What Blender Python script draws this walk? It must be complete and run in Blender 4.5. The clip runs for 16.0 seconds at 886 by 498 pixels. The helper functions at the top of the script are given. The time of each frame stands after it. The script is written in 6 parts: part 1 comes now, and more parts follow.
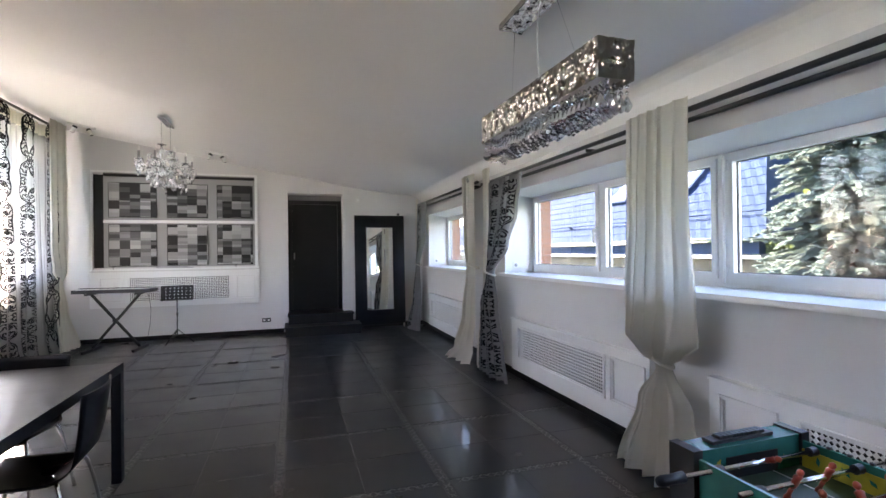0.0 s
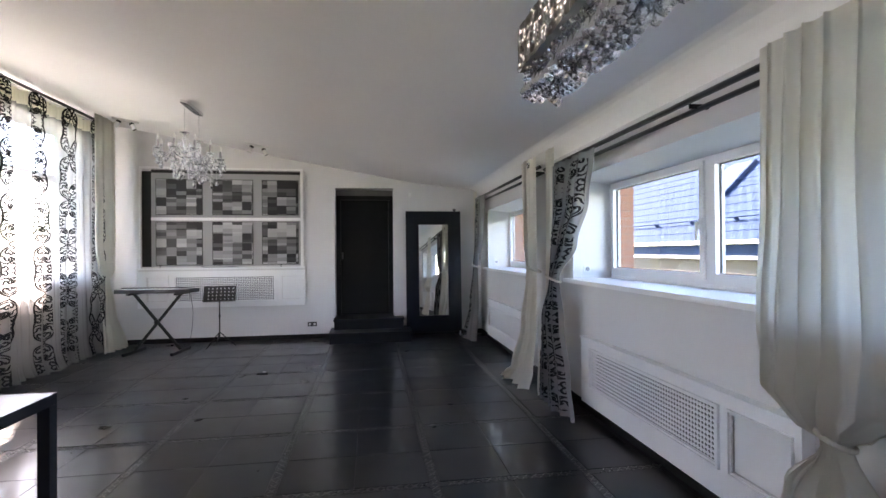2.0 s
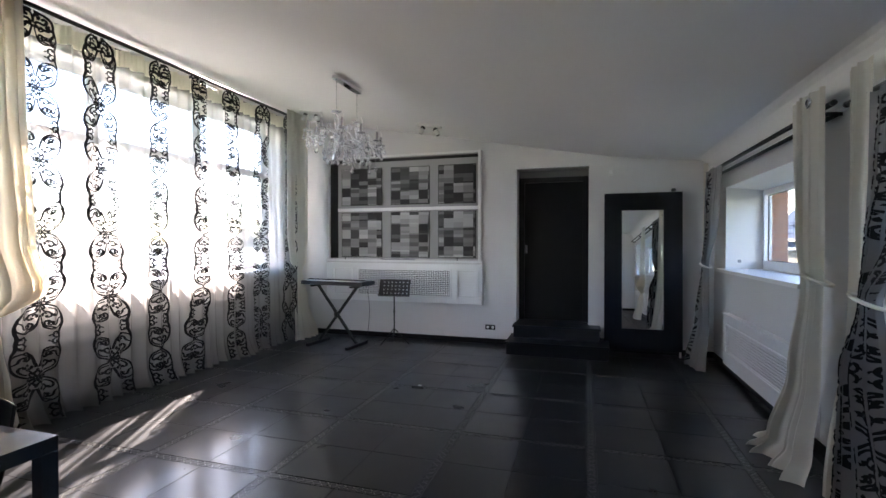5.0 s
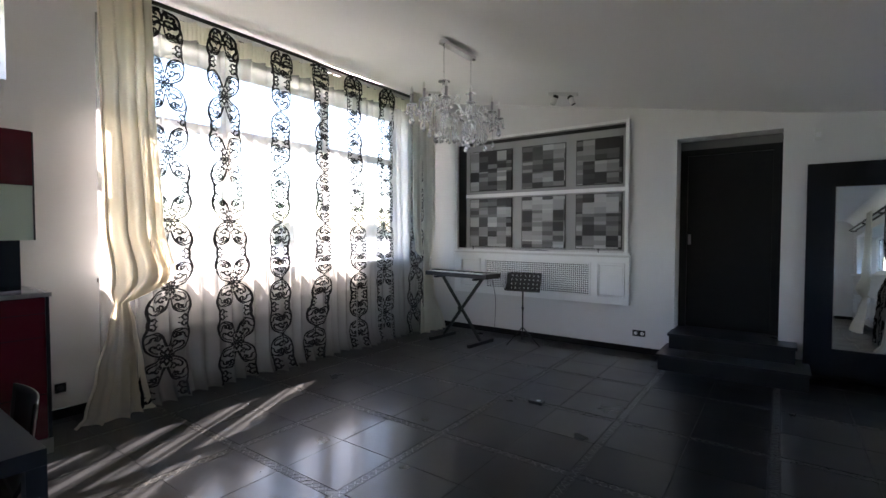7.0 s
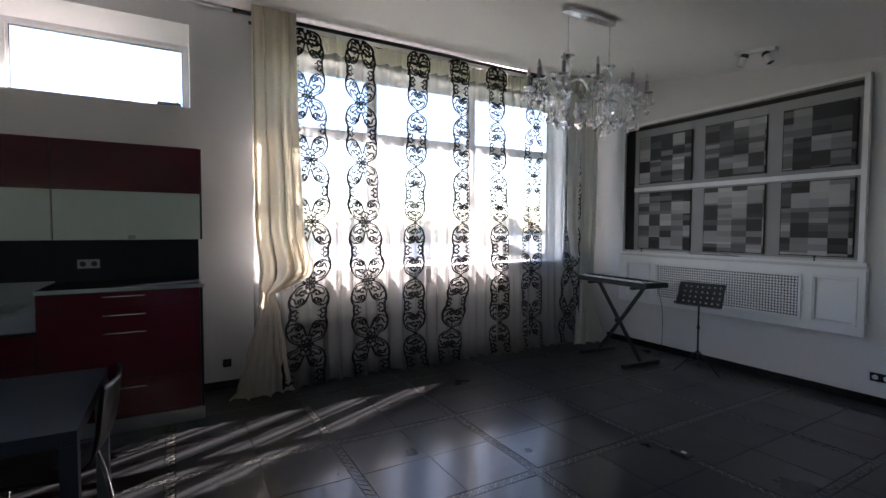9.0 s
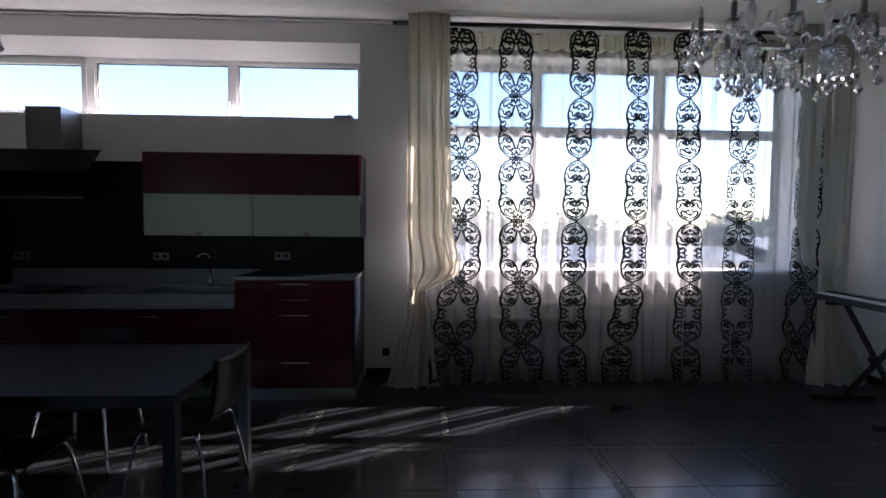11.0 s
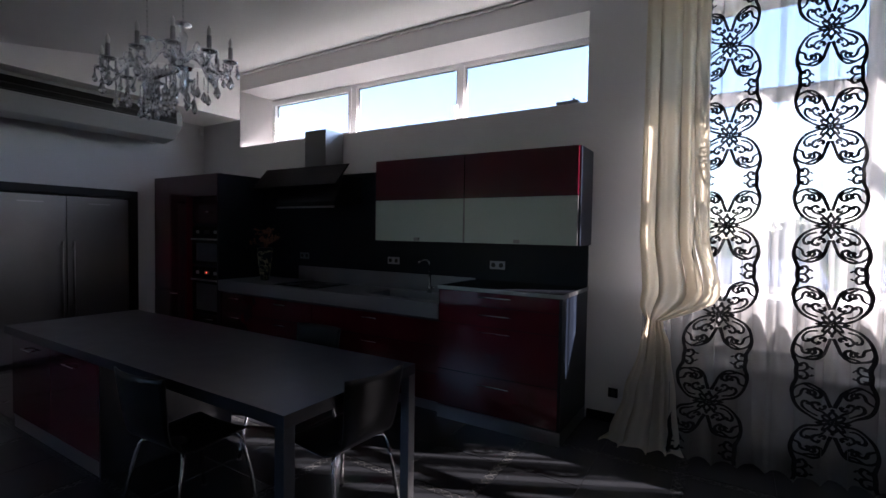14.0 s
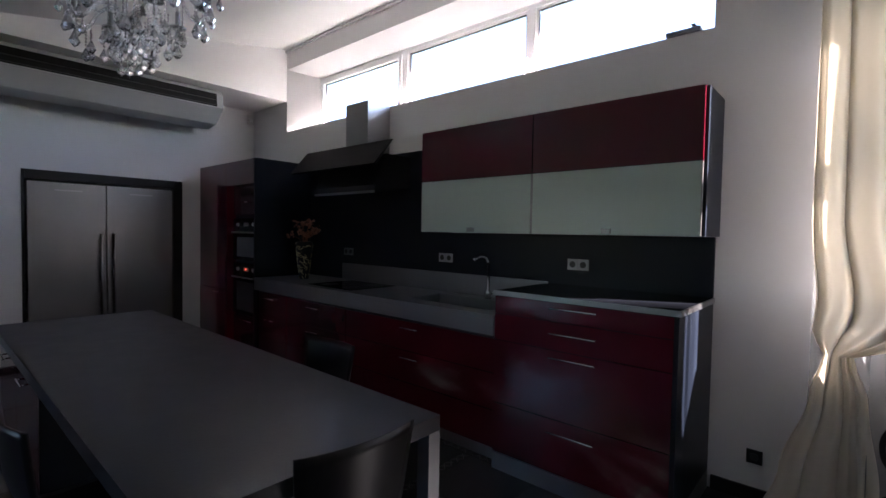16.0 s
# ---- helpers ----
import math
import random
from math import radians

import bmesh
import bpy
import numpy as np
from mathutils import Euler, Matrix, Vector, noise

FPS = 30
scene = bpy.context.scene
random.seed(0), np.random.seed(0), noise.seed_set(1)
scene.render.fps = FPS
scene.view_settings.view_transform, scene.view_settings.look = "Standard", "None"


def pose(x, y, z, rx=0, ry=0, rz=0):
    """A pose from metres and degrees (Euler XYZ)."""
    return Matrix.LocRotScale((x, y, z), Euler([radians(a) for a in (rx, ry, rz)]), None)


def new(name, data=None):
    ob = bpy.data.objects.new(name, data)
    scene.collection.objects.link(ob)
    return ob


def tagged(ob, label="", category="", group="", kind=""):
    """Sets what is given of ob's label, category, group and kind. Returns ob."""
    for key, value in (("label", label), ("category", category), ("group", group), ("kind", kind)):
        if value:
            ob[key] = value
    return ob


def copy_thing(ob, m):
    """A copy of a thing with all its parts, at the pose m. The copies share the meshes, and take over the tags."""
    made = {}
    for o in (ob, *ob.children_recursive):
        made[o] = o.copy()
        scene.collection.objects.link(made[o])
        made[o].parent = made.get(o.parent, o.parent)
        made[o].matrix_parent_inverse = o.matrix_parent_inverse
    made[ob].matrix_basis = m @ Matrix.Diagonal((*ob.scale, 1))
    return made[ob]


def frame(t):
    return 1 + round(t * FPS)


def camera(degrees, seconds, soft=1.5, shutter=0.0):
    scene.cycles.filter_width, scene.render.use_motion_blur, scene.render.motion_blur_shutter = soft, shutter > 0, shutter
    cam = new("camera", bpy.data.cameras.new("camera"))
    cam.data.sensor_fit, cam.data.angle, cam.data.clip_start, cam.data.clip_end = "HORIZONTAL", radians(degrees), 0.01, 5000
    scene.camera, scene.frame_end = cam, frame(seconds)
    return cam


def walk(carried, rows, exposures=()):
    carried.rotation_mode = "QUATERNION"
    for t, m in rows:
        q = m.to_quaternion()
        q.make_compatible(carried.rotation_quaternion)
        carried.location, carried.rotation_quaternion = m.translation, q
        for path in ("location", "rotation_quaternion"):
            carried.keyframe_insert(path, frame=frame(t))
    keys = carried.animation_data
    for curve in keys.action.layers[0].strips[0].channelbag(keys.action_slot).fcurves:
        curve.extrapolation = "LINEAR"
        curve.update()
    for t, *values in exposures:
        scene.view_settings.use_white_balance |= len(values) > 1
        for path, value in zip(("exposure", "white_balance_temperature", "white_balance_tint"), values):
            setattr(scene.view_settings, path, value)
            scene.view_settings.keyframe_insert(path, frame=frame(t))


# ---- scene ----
cam = camera(86.8, 16.0)
METRES, EYE, TILT, LEAN, TURN = 6.9, 1.44, 0.0, 0.0, -17.6
ROWS = [
    (0.0, 0.0, 0.0, 0.0, 0.0, 0.26, 0.7),
    (0.5, 0.0104, 0.0368, -0.0024, 1.65, 0.3, 0.66),
    (1.0, 0.0247, 0.0701, -0.0022, 3.68, 0.49, 0.62),
    (1.5, 0.0301, 0.1084, -0.0017, 6.06, 0.39, 0.53),
    (2.0, 0.0306, 0.1454, -0.0004, 8.96, 0.32, 0.46),
    (2.5, 0.0359, 0.1846, 0.0004, 11.99, 0.29, 0.39),
    (3.0, 0.0372, 0.2208, 0.0017, 15.63, 0.21, 0.33),
    (3.5, 0.0305, 0.2605, 0.0031, 20.11, 0.1, 0.24),
    (4.0, 0.026, 0.2907, 0.0039, 24.85, -0.2, 0.11),
    (6.5, -0.0033, 0.43, 0.0047, 48.65, -1.64, -0.09),
    (7.0, -0.0111, 0.4577, 0.0026, 53.41, -2.02, -0.09),
    (7.5, -0.0163, 0.4896, 0.0041, 59.15, -2.12, -0.08),
    (8.0, -0.0137, 0.5186, 0.0071, 65.22, -2.32, -0.11),
    (8.5, -0.0103, 0.5484, 0.0077, 71.45, -2.42, -0.13),
    (11.0, -0.0611, 0.6775, 0.0081, 105.16, -2.68, -0.49),
    (11.5, -0.0781, 0.6941, 0.012, 111.82, -2.64, -0.52),
    (12.0, -0.0976, 0.7121, 0.011, 118.14, -2.36, -0.62),
    (12.5, -0.1173, 0.7213, 0.0096, 124.23, -2.26, -0.74),
    (13.0, -0.1425, 0.7169, 0.0087, 129.99, -2.13, -0.85),
    (13.5, -0.1648, 0.7061, 0.0079, 135.0, -1.95, -0.89),
    (14.0, -0.1941, 0.695, 0.0059, 139.18, -1.98, -0.92),
    (14.5, -0.2247, 0.6831, 0.0009, 142.6, -1.91, -0.99),
    (15.0, -0.2523, 0.6542, -0.0048, 145.08, -1.7, -1.07),
    (15.5, -0.2744, 0.6253, -0.0062, 147.18, -1.6, -1.07),
    (16.0, -0.3011, 0.6018, -0.0064, 149.09, -2.0, -1.02),
]
walk(cam, [(t, pose(0, 0, EYE, TILT, LEAN, TURN) @ pose(METRES * x, METRES * y, METRES * z, 90 + pitch, roll, yaw)) for t, x, y, z, yaw, pitch, roll in ROWS],
     [(0.0, 5.6, 7050, 28), (2.5, 5.45, 6850, 28), (4.0, 5.15, 6700, 26), (7.5, 4.55, 6600, 22), (8.5, 4.2, 6500, 23), (11.0, 3.3, 6050, 27), (13.0, 3.35, 6000, 27), (14.5, 3.7, 6050, 26), (16.0, 4.4, 6200, 26)])

# ---- world and light ----
world = bpy.data.worlds.new("sky")
scene.world = world
world.use_nodes = True
wn = world.node_tree
sky = wn.nodes.new("ShaderNodeTexSky")
sky.sky_type, sky.sun_disc = "NISHITA", False
SUN_EL, SUN_AZ = 33.5, 27.0   # degrees: height, and the way its light runs, from -y towards +x
sky.sun_elevation = radians(SUN_EL)
sky.sun_rotation = radians(-SUN_AZ)
sky.dust_density, sky.ozone_density = 0.3, 1.4
wn.links.new(sky.outputs[0], wn.nodes["Background"].inputs[0])
wn.nodes["Background"].inputs[1].default_value = 0.11
sun = new("sun", bpy.data.lights.new("sun", "SUN"))
sun.data.energy, sun.data.angle, sun.data.color = 3.4, radians(0.5), (1.0, 0.93, 0.82)
_d = Vector((math.sin(radians(SUN_AZ)) * math.cos(radians(SUN_EL)), -math.cos(radians(SUN_AZ)) * math.cos(radians(SUN_EL)), -math.sin(radians(SUN_EL))))
sun.matrix_world = Matrix.Translation((-6, 12, 9)) @ _d.to_track_quat("-Z", "Y").to_matrix().to_4x4()


# ---- materials ----
def nodes_of(name):
    m = bpy.data.materials.new(name)
    m.use_nodes = True
    return m, m.node_tree.nodes, m.node_tree.links, m.node_tree.nodes["Principled BSDF"]


def mat(name, color, rough=0.5, metal=0.0, vary=0.12, scale=6.0, bump=0.0, bump_scale=120.0, coat=0.0, rough_vary=0.035, in_place=False, spec=0.5):
    """A surface with stains at one scale and grain at another."""
    m, n, l, b = nodes_of(name)
    co = n.new("ShaderNodeTexCoord")
    big, fine = n.new("ShaderNodeTexNoise"), n.new("ShaderNodeTexNoise")
    big.inputs["Scale"].default_value, fine.inputs["Scale"].default_value = scale, bump_scale
    big.inputs["Detail"].default_value = 4
    where = n.new("ShaderNodeNewGeometry").outputs["Position"] if in_place else co.outputs["Object"]
    for t in (big, fine):
        l.new(where, t.inputs["Vector"])
    b.inputs["Specular IOR Level"].default_value = spec
    mix = n.new("ShaderNodeMixRGB")
    mix.inputs[1].default_value = tuple(c * (1 - vary) for c in color) + (1,)
    mix.inputs[2].default_value = tuple(min(1, c * (1 + vary)) for c in color) + (1,)
    l.new(big.outputs["Fac"], mix.inputs[0])
    l.new(mix.outputs[0], b.inputs["Base Color"])
    r = n.new("ShaderNodeMapRange")
    r.inputs["To Min"].default_value, r.inputs["To Max"].default_value = max(0.0, rough - rough_vary), min(1, rough + rough_vary)
    l.new(big.outputs["Fac"], r.inputs["Value"])
    l.new(r.outputs[0], b.inputs["Roughness"])
    b.inputs["Metallic"].default_value = metal
    b.inputs["Coat Weight"].default_value = coat
    if bump:
        bp = n.new("ShaderNodeBump")
        bp.inputs["Strength"].default_value, bp.inputs["Distance"].default_value = bump, 0.002
        l.new(fine.outputs["Fac"], bp.inputs["Height"])
        l.new(bp.outputs[0], b.inputs["Normal"])
    return m


def glass_mat(name, tint=(1, 1, 1), rough=0.0, clear=0.9, gloss=0.7, base=0.04):
    """A thin pane: clear, with a Fresnel gloss."""
    m = bpy.data.materials.new(name)
    m.use_nodes = True
    n, l = m.node_tree.nodes, m.node_tree.links
    n.remove(n["Principled BSDF"])
    tr, gl, fr, mx = n.new("ShaderNodeBsdfTransparent"), n.new("ShaderNodeBsdfGlossy"), n.new("ShaderNodeLayerWeight"), n.new("ShaderNodeMixShader")
    tr.inputs[0].default_value = tuple(c * clear for c in tint) + (1,)
    gl.inputs["Roughness"].default_value = rough
    fr.inputs["Blend"].default_value = 0.5
    pw = n.new("ShaderNodeMath")
    pw.operation = "POWER"
    pw.inputs[1].default_value = 4.0
    sc = n.new("ShaderNodeMath")
    sc.operation = "MULTIPLY_ADD"
    sc.inputs[1].default_value, sc.inputs[2].default_value = gloss, base
    l.new(fr.outputs["Facing"], pw.inputs[0]), l.new(pw.outputs[0], sc.inputs[0])
    l.new(sc.outputs[0], mx.inputs[0]), l.new(tr.outputs[0], mx.inputs[1]), l.new(gl.outputs[0], mx.inputs[2])
    l.new(mx.outputs[0], n["Material Output"].inputs["Surface"])
    return m


def cloth_mat(name, color, through_light, clear=0.0, bump=0.25, passed=None):
    """Woven cloth: partly lets light through, and a sheer one can be seen through."""
    m = bpy.data.materials.new(name)
    m.use_nodes = True
    n, l = m.node_tree.nodes, m.node_tree.links
    n.remove(n["Principled BSDF"])
    df, tl, ad = n.new("ShaderNodeBsdfDiffuse"), n.new("ShaderNodeBsdfTranslucent"), n.new("ShaderNodeMixShader")
    co, wv = n.new("ShaderNodeTexCoord"), n.new("ShaderNodeTexNoise")
    l.new(co.outputs["Object"], wv.inputs["Vector"])
    wv.inputs["Scale"].default_value = 350
    bp = n.new("ShaderNodeBump")
    bp.inputs["Strength"].default_value, bp.inputs["Distance"].default_value = bump, 0.001
    l.new(wv.outputs["Fac"], bp.inputs["Height"])
    for s, c in ((df, color), (tl, passed or color)):
        s.inputs["Color"].default_value = (*c, 1)
        l.new(bp.outputs[0], s.inputs["Normal"])
    ad.inputs[0].default_value = through_light
    l.new(df.outputs[0], ad.inputs[1]), l.new(tl.outputs[0], ad.inputs[2])
    out = ad
    if clear:
        tr, mx = n.new("ShaderNodeBsdfTransparent"), n.new("ShaderNodeMixShader")
        mx.inputs[0].default_value = clear
        l.new(ad.outputs[0], mx.inputs[1]), l.new(tr.outputs[0], mx.inputs[2])
        out = mx
    l.new(out.outputs[0], n["Material Output"].inputs["Surface"])
    return m


M_WALL = mat("wall_paint", (0.70, 0.69, 0.685), 0.75, vary=0.03, scale=1.5, bump=0.15, bump_scale=260)
M_CEIL = mat("ceiling_paint", (0.88, 0.87, 0.86), 0.8, vary=0.025, scale=1.2, bump=0.1, bump_scale=200)
M_TRIM = mat("white_lacquer", (0.85, 0.85, 0.85), 0.4, vary=0.03, scale=3)
M_UPVC = mat("white_upvc", (0.82, 0.82, 0.82), 0.35, vary=0.02, scale=4)
M_SEAL = mat("black_rubber_seal", (0.02, 0.02, 0.02), 0.6)
M_TILE = mat("charcoal_tile", (0.015, 0.016, 0.018), 0.32, vary=0.32, scale=2.8, bump=0.05, bump_scale=9, rough_vary=0.12, coat=0.5, in_place=True, spec=0.27)
M_TILE.node_tree.nodes["Principled BSDF"].inputs["Coat Roughness"].default_value = 0.10
M_GROUT = mat("dark_grout", (0.019, 0.019, 0.020), 0.8, vary=0.2)
M_MOSAIC = mat("grey_mosaic_strip", (0.085, 0.085, 0.082), 0.28, 0.2, vary=0.6, scale=30, in_place=True)
M_BLACK = mat("black_paint", (0.009, 0.009, 0.010), 0.45, vary=0.2, spec=0.25)
M_DOOR = mat("black_veneer", (0.008, 0.008, 0.009), 0.5, vary=0.35, scale=9, bump=0.2, bump_scale=80, spec=0.2)
M_GLOSSBLACK = mat("gloss_black_panel", (0.008, 0.009, 0.012), 0.08, vary=0.2, rough_vary=0.03, spec=0.32)
M_MATTBLUE = mat("blue_black_panel", (0.006, 0.009, 0.016), 0.36, vary=0.2, rough_vary=0.03, spec=0.22)
M_RED = mat("burgundy_lacquer", (0.078, 0.005, 0.013), 0.15, vary=0.15, coat=0.28, rough_vary=0.04, bump=0.02, bump_scale=5)
M_STEEL = mat("brushed_steel", (0.34, 0.34, 0.345), 0.33, 1.0, vary=0.05, scale=2, bump=0.1, bump_scale=300)
M_DARKSTEEL = mat("dark_steel", (0.23, 0.23, 0.235), 0.30, 1.0, vary=0.10, scale=4, bump=0.1, bump_scale=300)
M_CHROME = mat("chrome", (0.75, 0.75, 0.76), 0.09, 1.0, vary=0.05, rough_vary=0.04)
M_SATIN = mat("frosted_green_glass", (0.48, 0.58, 0.53), 0.3, vary=0.04, scale=2, rough_vary=0.05)
M_TABLE = mat("dark_laminate", (0.013, 0.014, 0.018), 0.32, vary=0.2, scale=9, bump=0.12, bump_scale=90, rough_vary=0.05, spec=0.46)
M_CHAIR = mat("black_moulded_plywood", (0.007, 0.006, 0.007), 0.32, vary=0.2, scale=4, rough_vary=0.02, spec=0.24)
M_PLASTIC = mat("black_plastic", (0.015, 0.015, 0.016), 0.42, vary=0.2)
M_WHITEPLASTIC = mat("white_plastic", (0.72, 0.72, 0.70), 0.4, vary=0.04)
M_MIRROR = mat("mirror_silver", (0.86, 0.88, 0.87), 0.005, 1.0, vary=0.01, rough_vary=0.0)
M_GLASS = glass_mat("window_glass", (0.97, 1.0, 0.99), clear=0.66)
def crystal_mat(name):
    """Cut glass: bends, mirrors and lets through."""
    m = bpy.data.materials.new(name)
    m.use_nodes = True
    n, l = m.node_tree.nodes, m.node_tree.links
    n.remove(n["Principled BSDF"])
    gs, gl, tr, m1, m2 = n.new("ShaderNodeBsdfGlass"), n.new("ShaderNodeBsdfGlossy"), n.new("ShaderNodeBsdfTransparent"), n.new("ShaderNodeMixShader"), n.new("ShaderNodeMixShader")
    gs.inputs["IOR"].default_value, gs.inputs["Roughness"].default_value = 1.5, 0.02
    gl.inputs["Roughness"].default_value, gl.inputs["Color"].default_value = 0.06, (0.95, 0.96, 1.0, 1)
    tr.inputs[0].default_value = (0.85, 0.86, 0.88, 1)
    m1.inputs[0].default_value, m2.inputs[0].default_value = 0.42, 0.10
    l.new(gs.outputs[0], m1.inputs[1]), l.new(gl.outputs[0], m1.inputs[2])
    l.new(m1.outputs[0], m2.inputs[1]), l.new(tr.outputs[0], m2.inputs[2])
    l.new(m2.outputs[0], n["Material Output"].inputs["Surface"])
    return m


M_CRYSTAL = crystal_mat("crystal")
# near-black standing in for the shade behind the lattice grilles
M_GRILLSHADE = mat("inner_shade", (0.02, 0.02, 0.02), 0.8)
M_FLAME = mat("frosted_bulb", (0.75, 0.74, 0.72), 0.3)
M_CANDLE = mat("grey_candle_sleeve", (0.30, 0.29, 0.30), 0.35, 0.3)
M_GREEN = mat("teal_green_print", (0.02, 0.16, 0.13), 0.25, vary=0.35, scale=9)
M_YELLOW = mat("yellow_print", (0.50, 0.42, 0.04), 0.35, vary=0.4, scale=14)
M_TURF = mat("dark_green_field", (0.03, 0.06, 0.02), 0.45, vary=0.3, scale=8)
M_REDPLASTIC = mat("red_plastic", (0.45, 0.07, 0.04), 0.35)
M_BRICK = mat("orange_brick", (0.42, 0.17, 0.09), 0.85, vary=0.2, bump=0.4, bump_scale=60)
M_MORTAR = mat("mortar", (0.35, 0.30, 0.26), 0.9)
M_ROOF = mat("blue_metal_roof", (0.015, 0.030, 0.064), 0.9, vary=0.12, scale=1.0, spec=0.15)
M_RENDER = mat("beige_render", (0.13, 0.105, 0.08), 0.95, vary=0.06, scale=1.5)
M_SKYLIGHT = mat("skylight_glass", (0.10, 0.13, 0.16), 0.35, vary=0.1, spec=0.4)
M_GREYMETAL = mat("grey_metal", (0.30, 0.31, 0.33), 0.6, vary=0.1)
M_BARK = mat("bark", (0.10, 0.07, 0.05), 0.9, vary=0.3)
M_SPRUCE = cloth_mat("blue_spruce_needles", (0.21, 0.26, 0.23), 0.35)
M_LEAF = cloth_mat("bright_leaves", (0.22, 0.27, 0.08), 0.45)
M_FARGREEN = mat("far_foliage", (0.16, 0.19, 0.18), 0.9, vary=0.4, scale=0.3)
M_GRASS = mat("grass", (0.07, 0.10, 0.04), 0.95, vary=0.3, scale=0.5)
M_PICBOARD = mat("pale_grey_board", (0.33, 0.33, 0.33), 0.6, vary=0.06)
M_GOLD = mat("patterned_gold_ceramic", (0.50, 0.42, 0.22), 0.35, 0.4, vary=0.3, scale=20)
M_DRIED = mat("dried_flowers", (0.20, 0.085, 0.05), 0.9, vary=0.5, scale=30)
M_WHITEKEY = mat("white_keys", (0.7, 0.7, 0.68), 0.3, vary=0.02)


def block_mat(name, seed):
    """A print in plain grey blocks."""
    m, n, l, b = nodes_of(name)
    co, mp, sn, wn2 = n.new("ShaderNodeTexCoord"), n.new("ShaderNodeMapping"), n.new("ShaderNodeVectorMath"), n.new("ShaderNodeTexWhiteNoise")
    mp.inputs["Location"].default_value = (seed * 1.7, 3.0, seed * 0.9)
    sn.operation = "SNAP"
    sn.inputs[1].default_value = (0.15, 5.0, 0.14)
    s2, w2 = n.new("ShaderNodeVectorMath"), n.new("ShaderNodeTexWhiteNoise")
    s2.operation = "SNAP"
    s2.inputs[1].default_value = (0.15, 5.0, 0.06)
    l.new(mp.outputs[0], s2.inputs[0]), l.new(s2.outputs[0], w2.inputs[0])
    rp, ns, mx = n.new("ShaderNodeMapRange"), n.new("ShaderNodeTexNoise"), n.new("ShaderNodeMath")
    ns.inputs["Scale"].default_value = 2.6
    mx.operation = "MULTIPLY"
    l.new(co.outputs["Object"], mp.inputs[0]), l.new(mp.outputs[0], sn.inputs[0]), l.new(sn.outputs[0], wn2.inputs[0])
    l.new(sn.outputs[0], ns.inputs["Vector"]), l.new(w2.outputs["Value"], mx.inputs[0])
    mx.operation = "MULTIPLY_ADD"
    mx.inputs[1].default_value = 0.5
    l.new(wn2.outputs["Value"], mx.inputs[2])
    rp.inputs["From Min"].default_value, rp.inputs["From Max"].default_value = 0.42, 1.4
    rp.inputs["To Min"].default_value, rp.inputs["To Max"].default_value = 0.005, 0.48
    l.new(mx.outputs[0], rp.inputs["Value"]), l.new(rp.outputs[0], b.inputs["Base Color"])
    b.inputs["Roughness"].default_value = 0.5
    return m


M_DRAPE = cloth_mat("ivory_drape", (0.74, 0.71, 0.64), 0.35)
M_WARMDRAPE = cloth_mat("warm_ivory_drape", (0.60, 0.597, 0.585), 0.42, passed=(0.88, 0.76, 0.55))
M_SHEER = cloth_mat("sheer_voile", (0.52, 0.515, 0.50), 0.42, clear=0.58, bump=0.1)
M_SHEERGREY = cloth_mat("grey_organza", (0.40, 0.40, 0.405), 0.35, clear=0.33)
M_FLOCK = mat("black_flock", (0.006, 0.006, 0.008), 0.9, vary=0.3)


# ---- mesh tools ----
def add_box(bm, x0, x1, y0, y1, z0, z1, m=None):
    v = [bm.verts.new(p if m is None else m @ Vector(p)) for p in
         ((x0, y0, z0), (x1, y0, z0), (x1, y1, z0), (x0, y1, z0), (x0, y0, z1), (x1, y0, z1), (x1, y1, z1), (x0, y1, z1))]
    for f in ((3, 2, 1, 0), (4, 5, 6, 7), (0, 1, 5, 4), (1, 2, 6, 5), (2, 3, 7, 6), (3, 0, 4, 7)):
        bm.faces.new([v[i] for i in f])
    return v


def add_prism(bm, pts, depth, m):
    """A polygon in the local xy plane, drawn out along local z by depth."""
    a = [bm.verts.new(m @ Vector((x, y, 0))) for x, y in pts]
    b = [bm.verts.new(m @ Vector((x, y, depth))) for x, y in pts]
    bm.faces.new(a[::-1]), bm.faces.new(b)
    for i in range(len(pts)):
        j = (i + 1) % len(pts)
        bm.faces.new((a[i], a[j], b[j], b[i]))


def add_tube(bm, pts, r, sides=8, caps=True, radii=None):
    """A round tube along points."""
    pts = [Vector(p) for p in pts]
    rings, ref = [], None
    for i, p in enumerate(pts):
        d = (pts[min(i + 1, len(pts) - 1)] - pts[max(i - 1, 0)]).normalized()
        if ref is None:
            ref = d.orthogonal().normalized()
        u = (ref - d * ref.dot(d))
        u = u.normalized() if u.length > 1e-6 else d.orthogonal().normalized()
        ref, w = u, d.cross(u)
        rr = radii[i] if radii else r
        rings.append([bm.verts.new(p + (u * math.cos(a) + w * math.sin(a)) * rr) for a in (2 * math.pi * k / sides for k in range(sides))])
    for a, b in zip(rings, rings[1:]):
        for k in range(sides):
            bm.faces.new((a[k], a[(k + 1) % sides], b[(k + 1) % sides], b[k]))
    if caps:
        bm.faces.new(rings[0][::-1]), bm.faces.new(rings[-1])


def add_lathe(bm, profile, m, sides=12):
    """Radii and heights turned about local z."""
    rings = [[bm.verts.new(m @ Vector((r * math.cos(a), r * math.sin(a), z))) for a in (2 * math.pi * k / sides for k in range(sides))] for r, z in profile]
    for a, b in zip(rings, rings[1:]):
        for k in range(sides):
            bm.faces.new((a[k], a[(k + 1) % sides], b[(k + 1) % sides], b[k]))
    bm.faces.new(rings[0][::-1]), bm.faces.new(rings[-1])


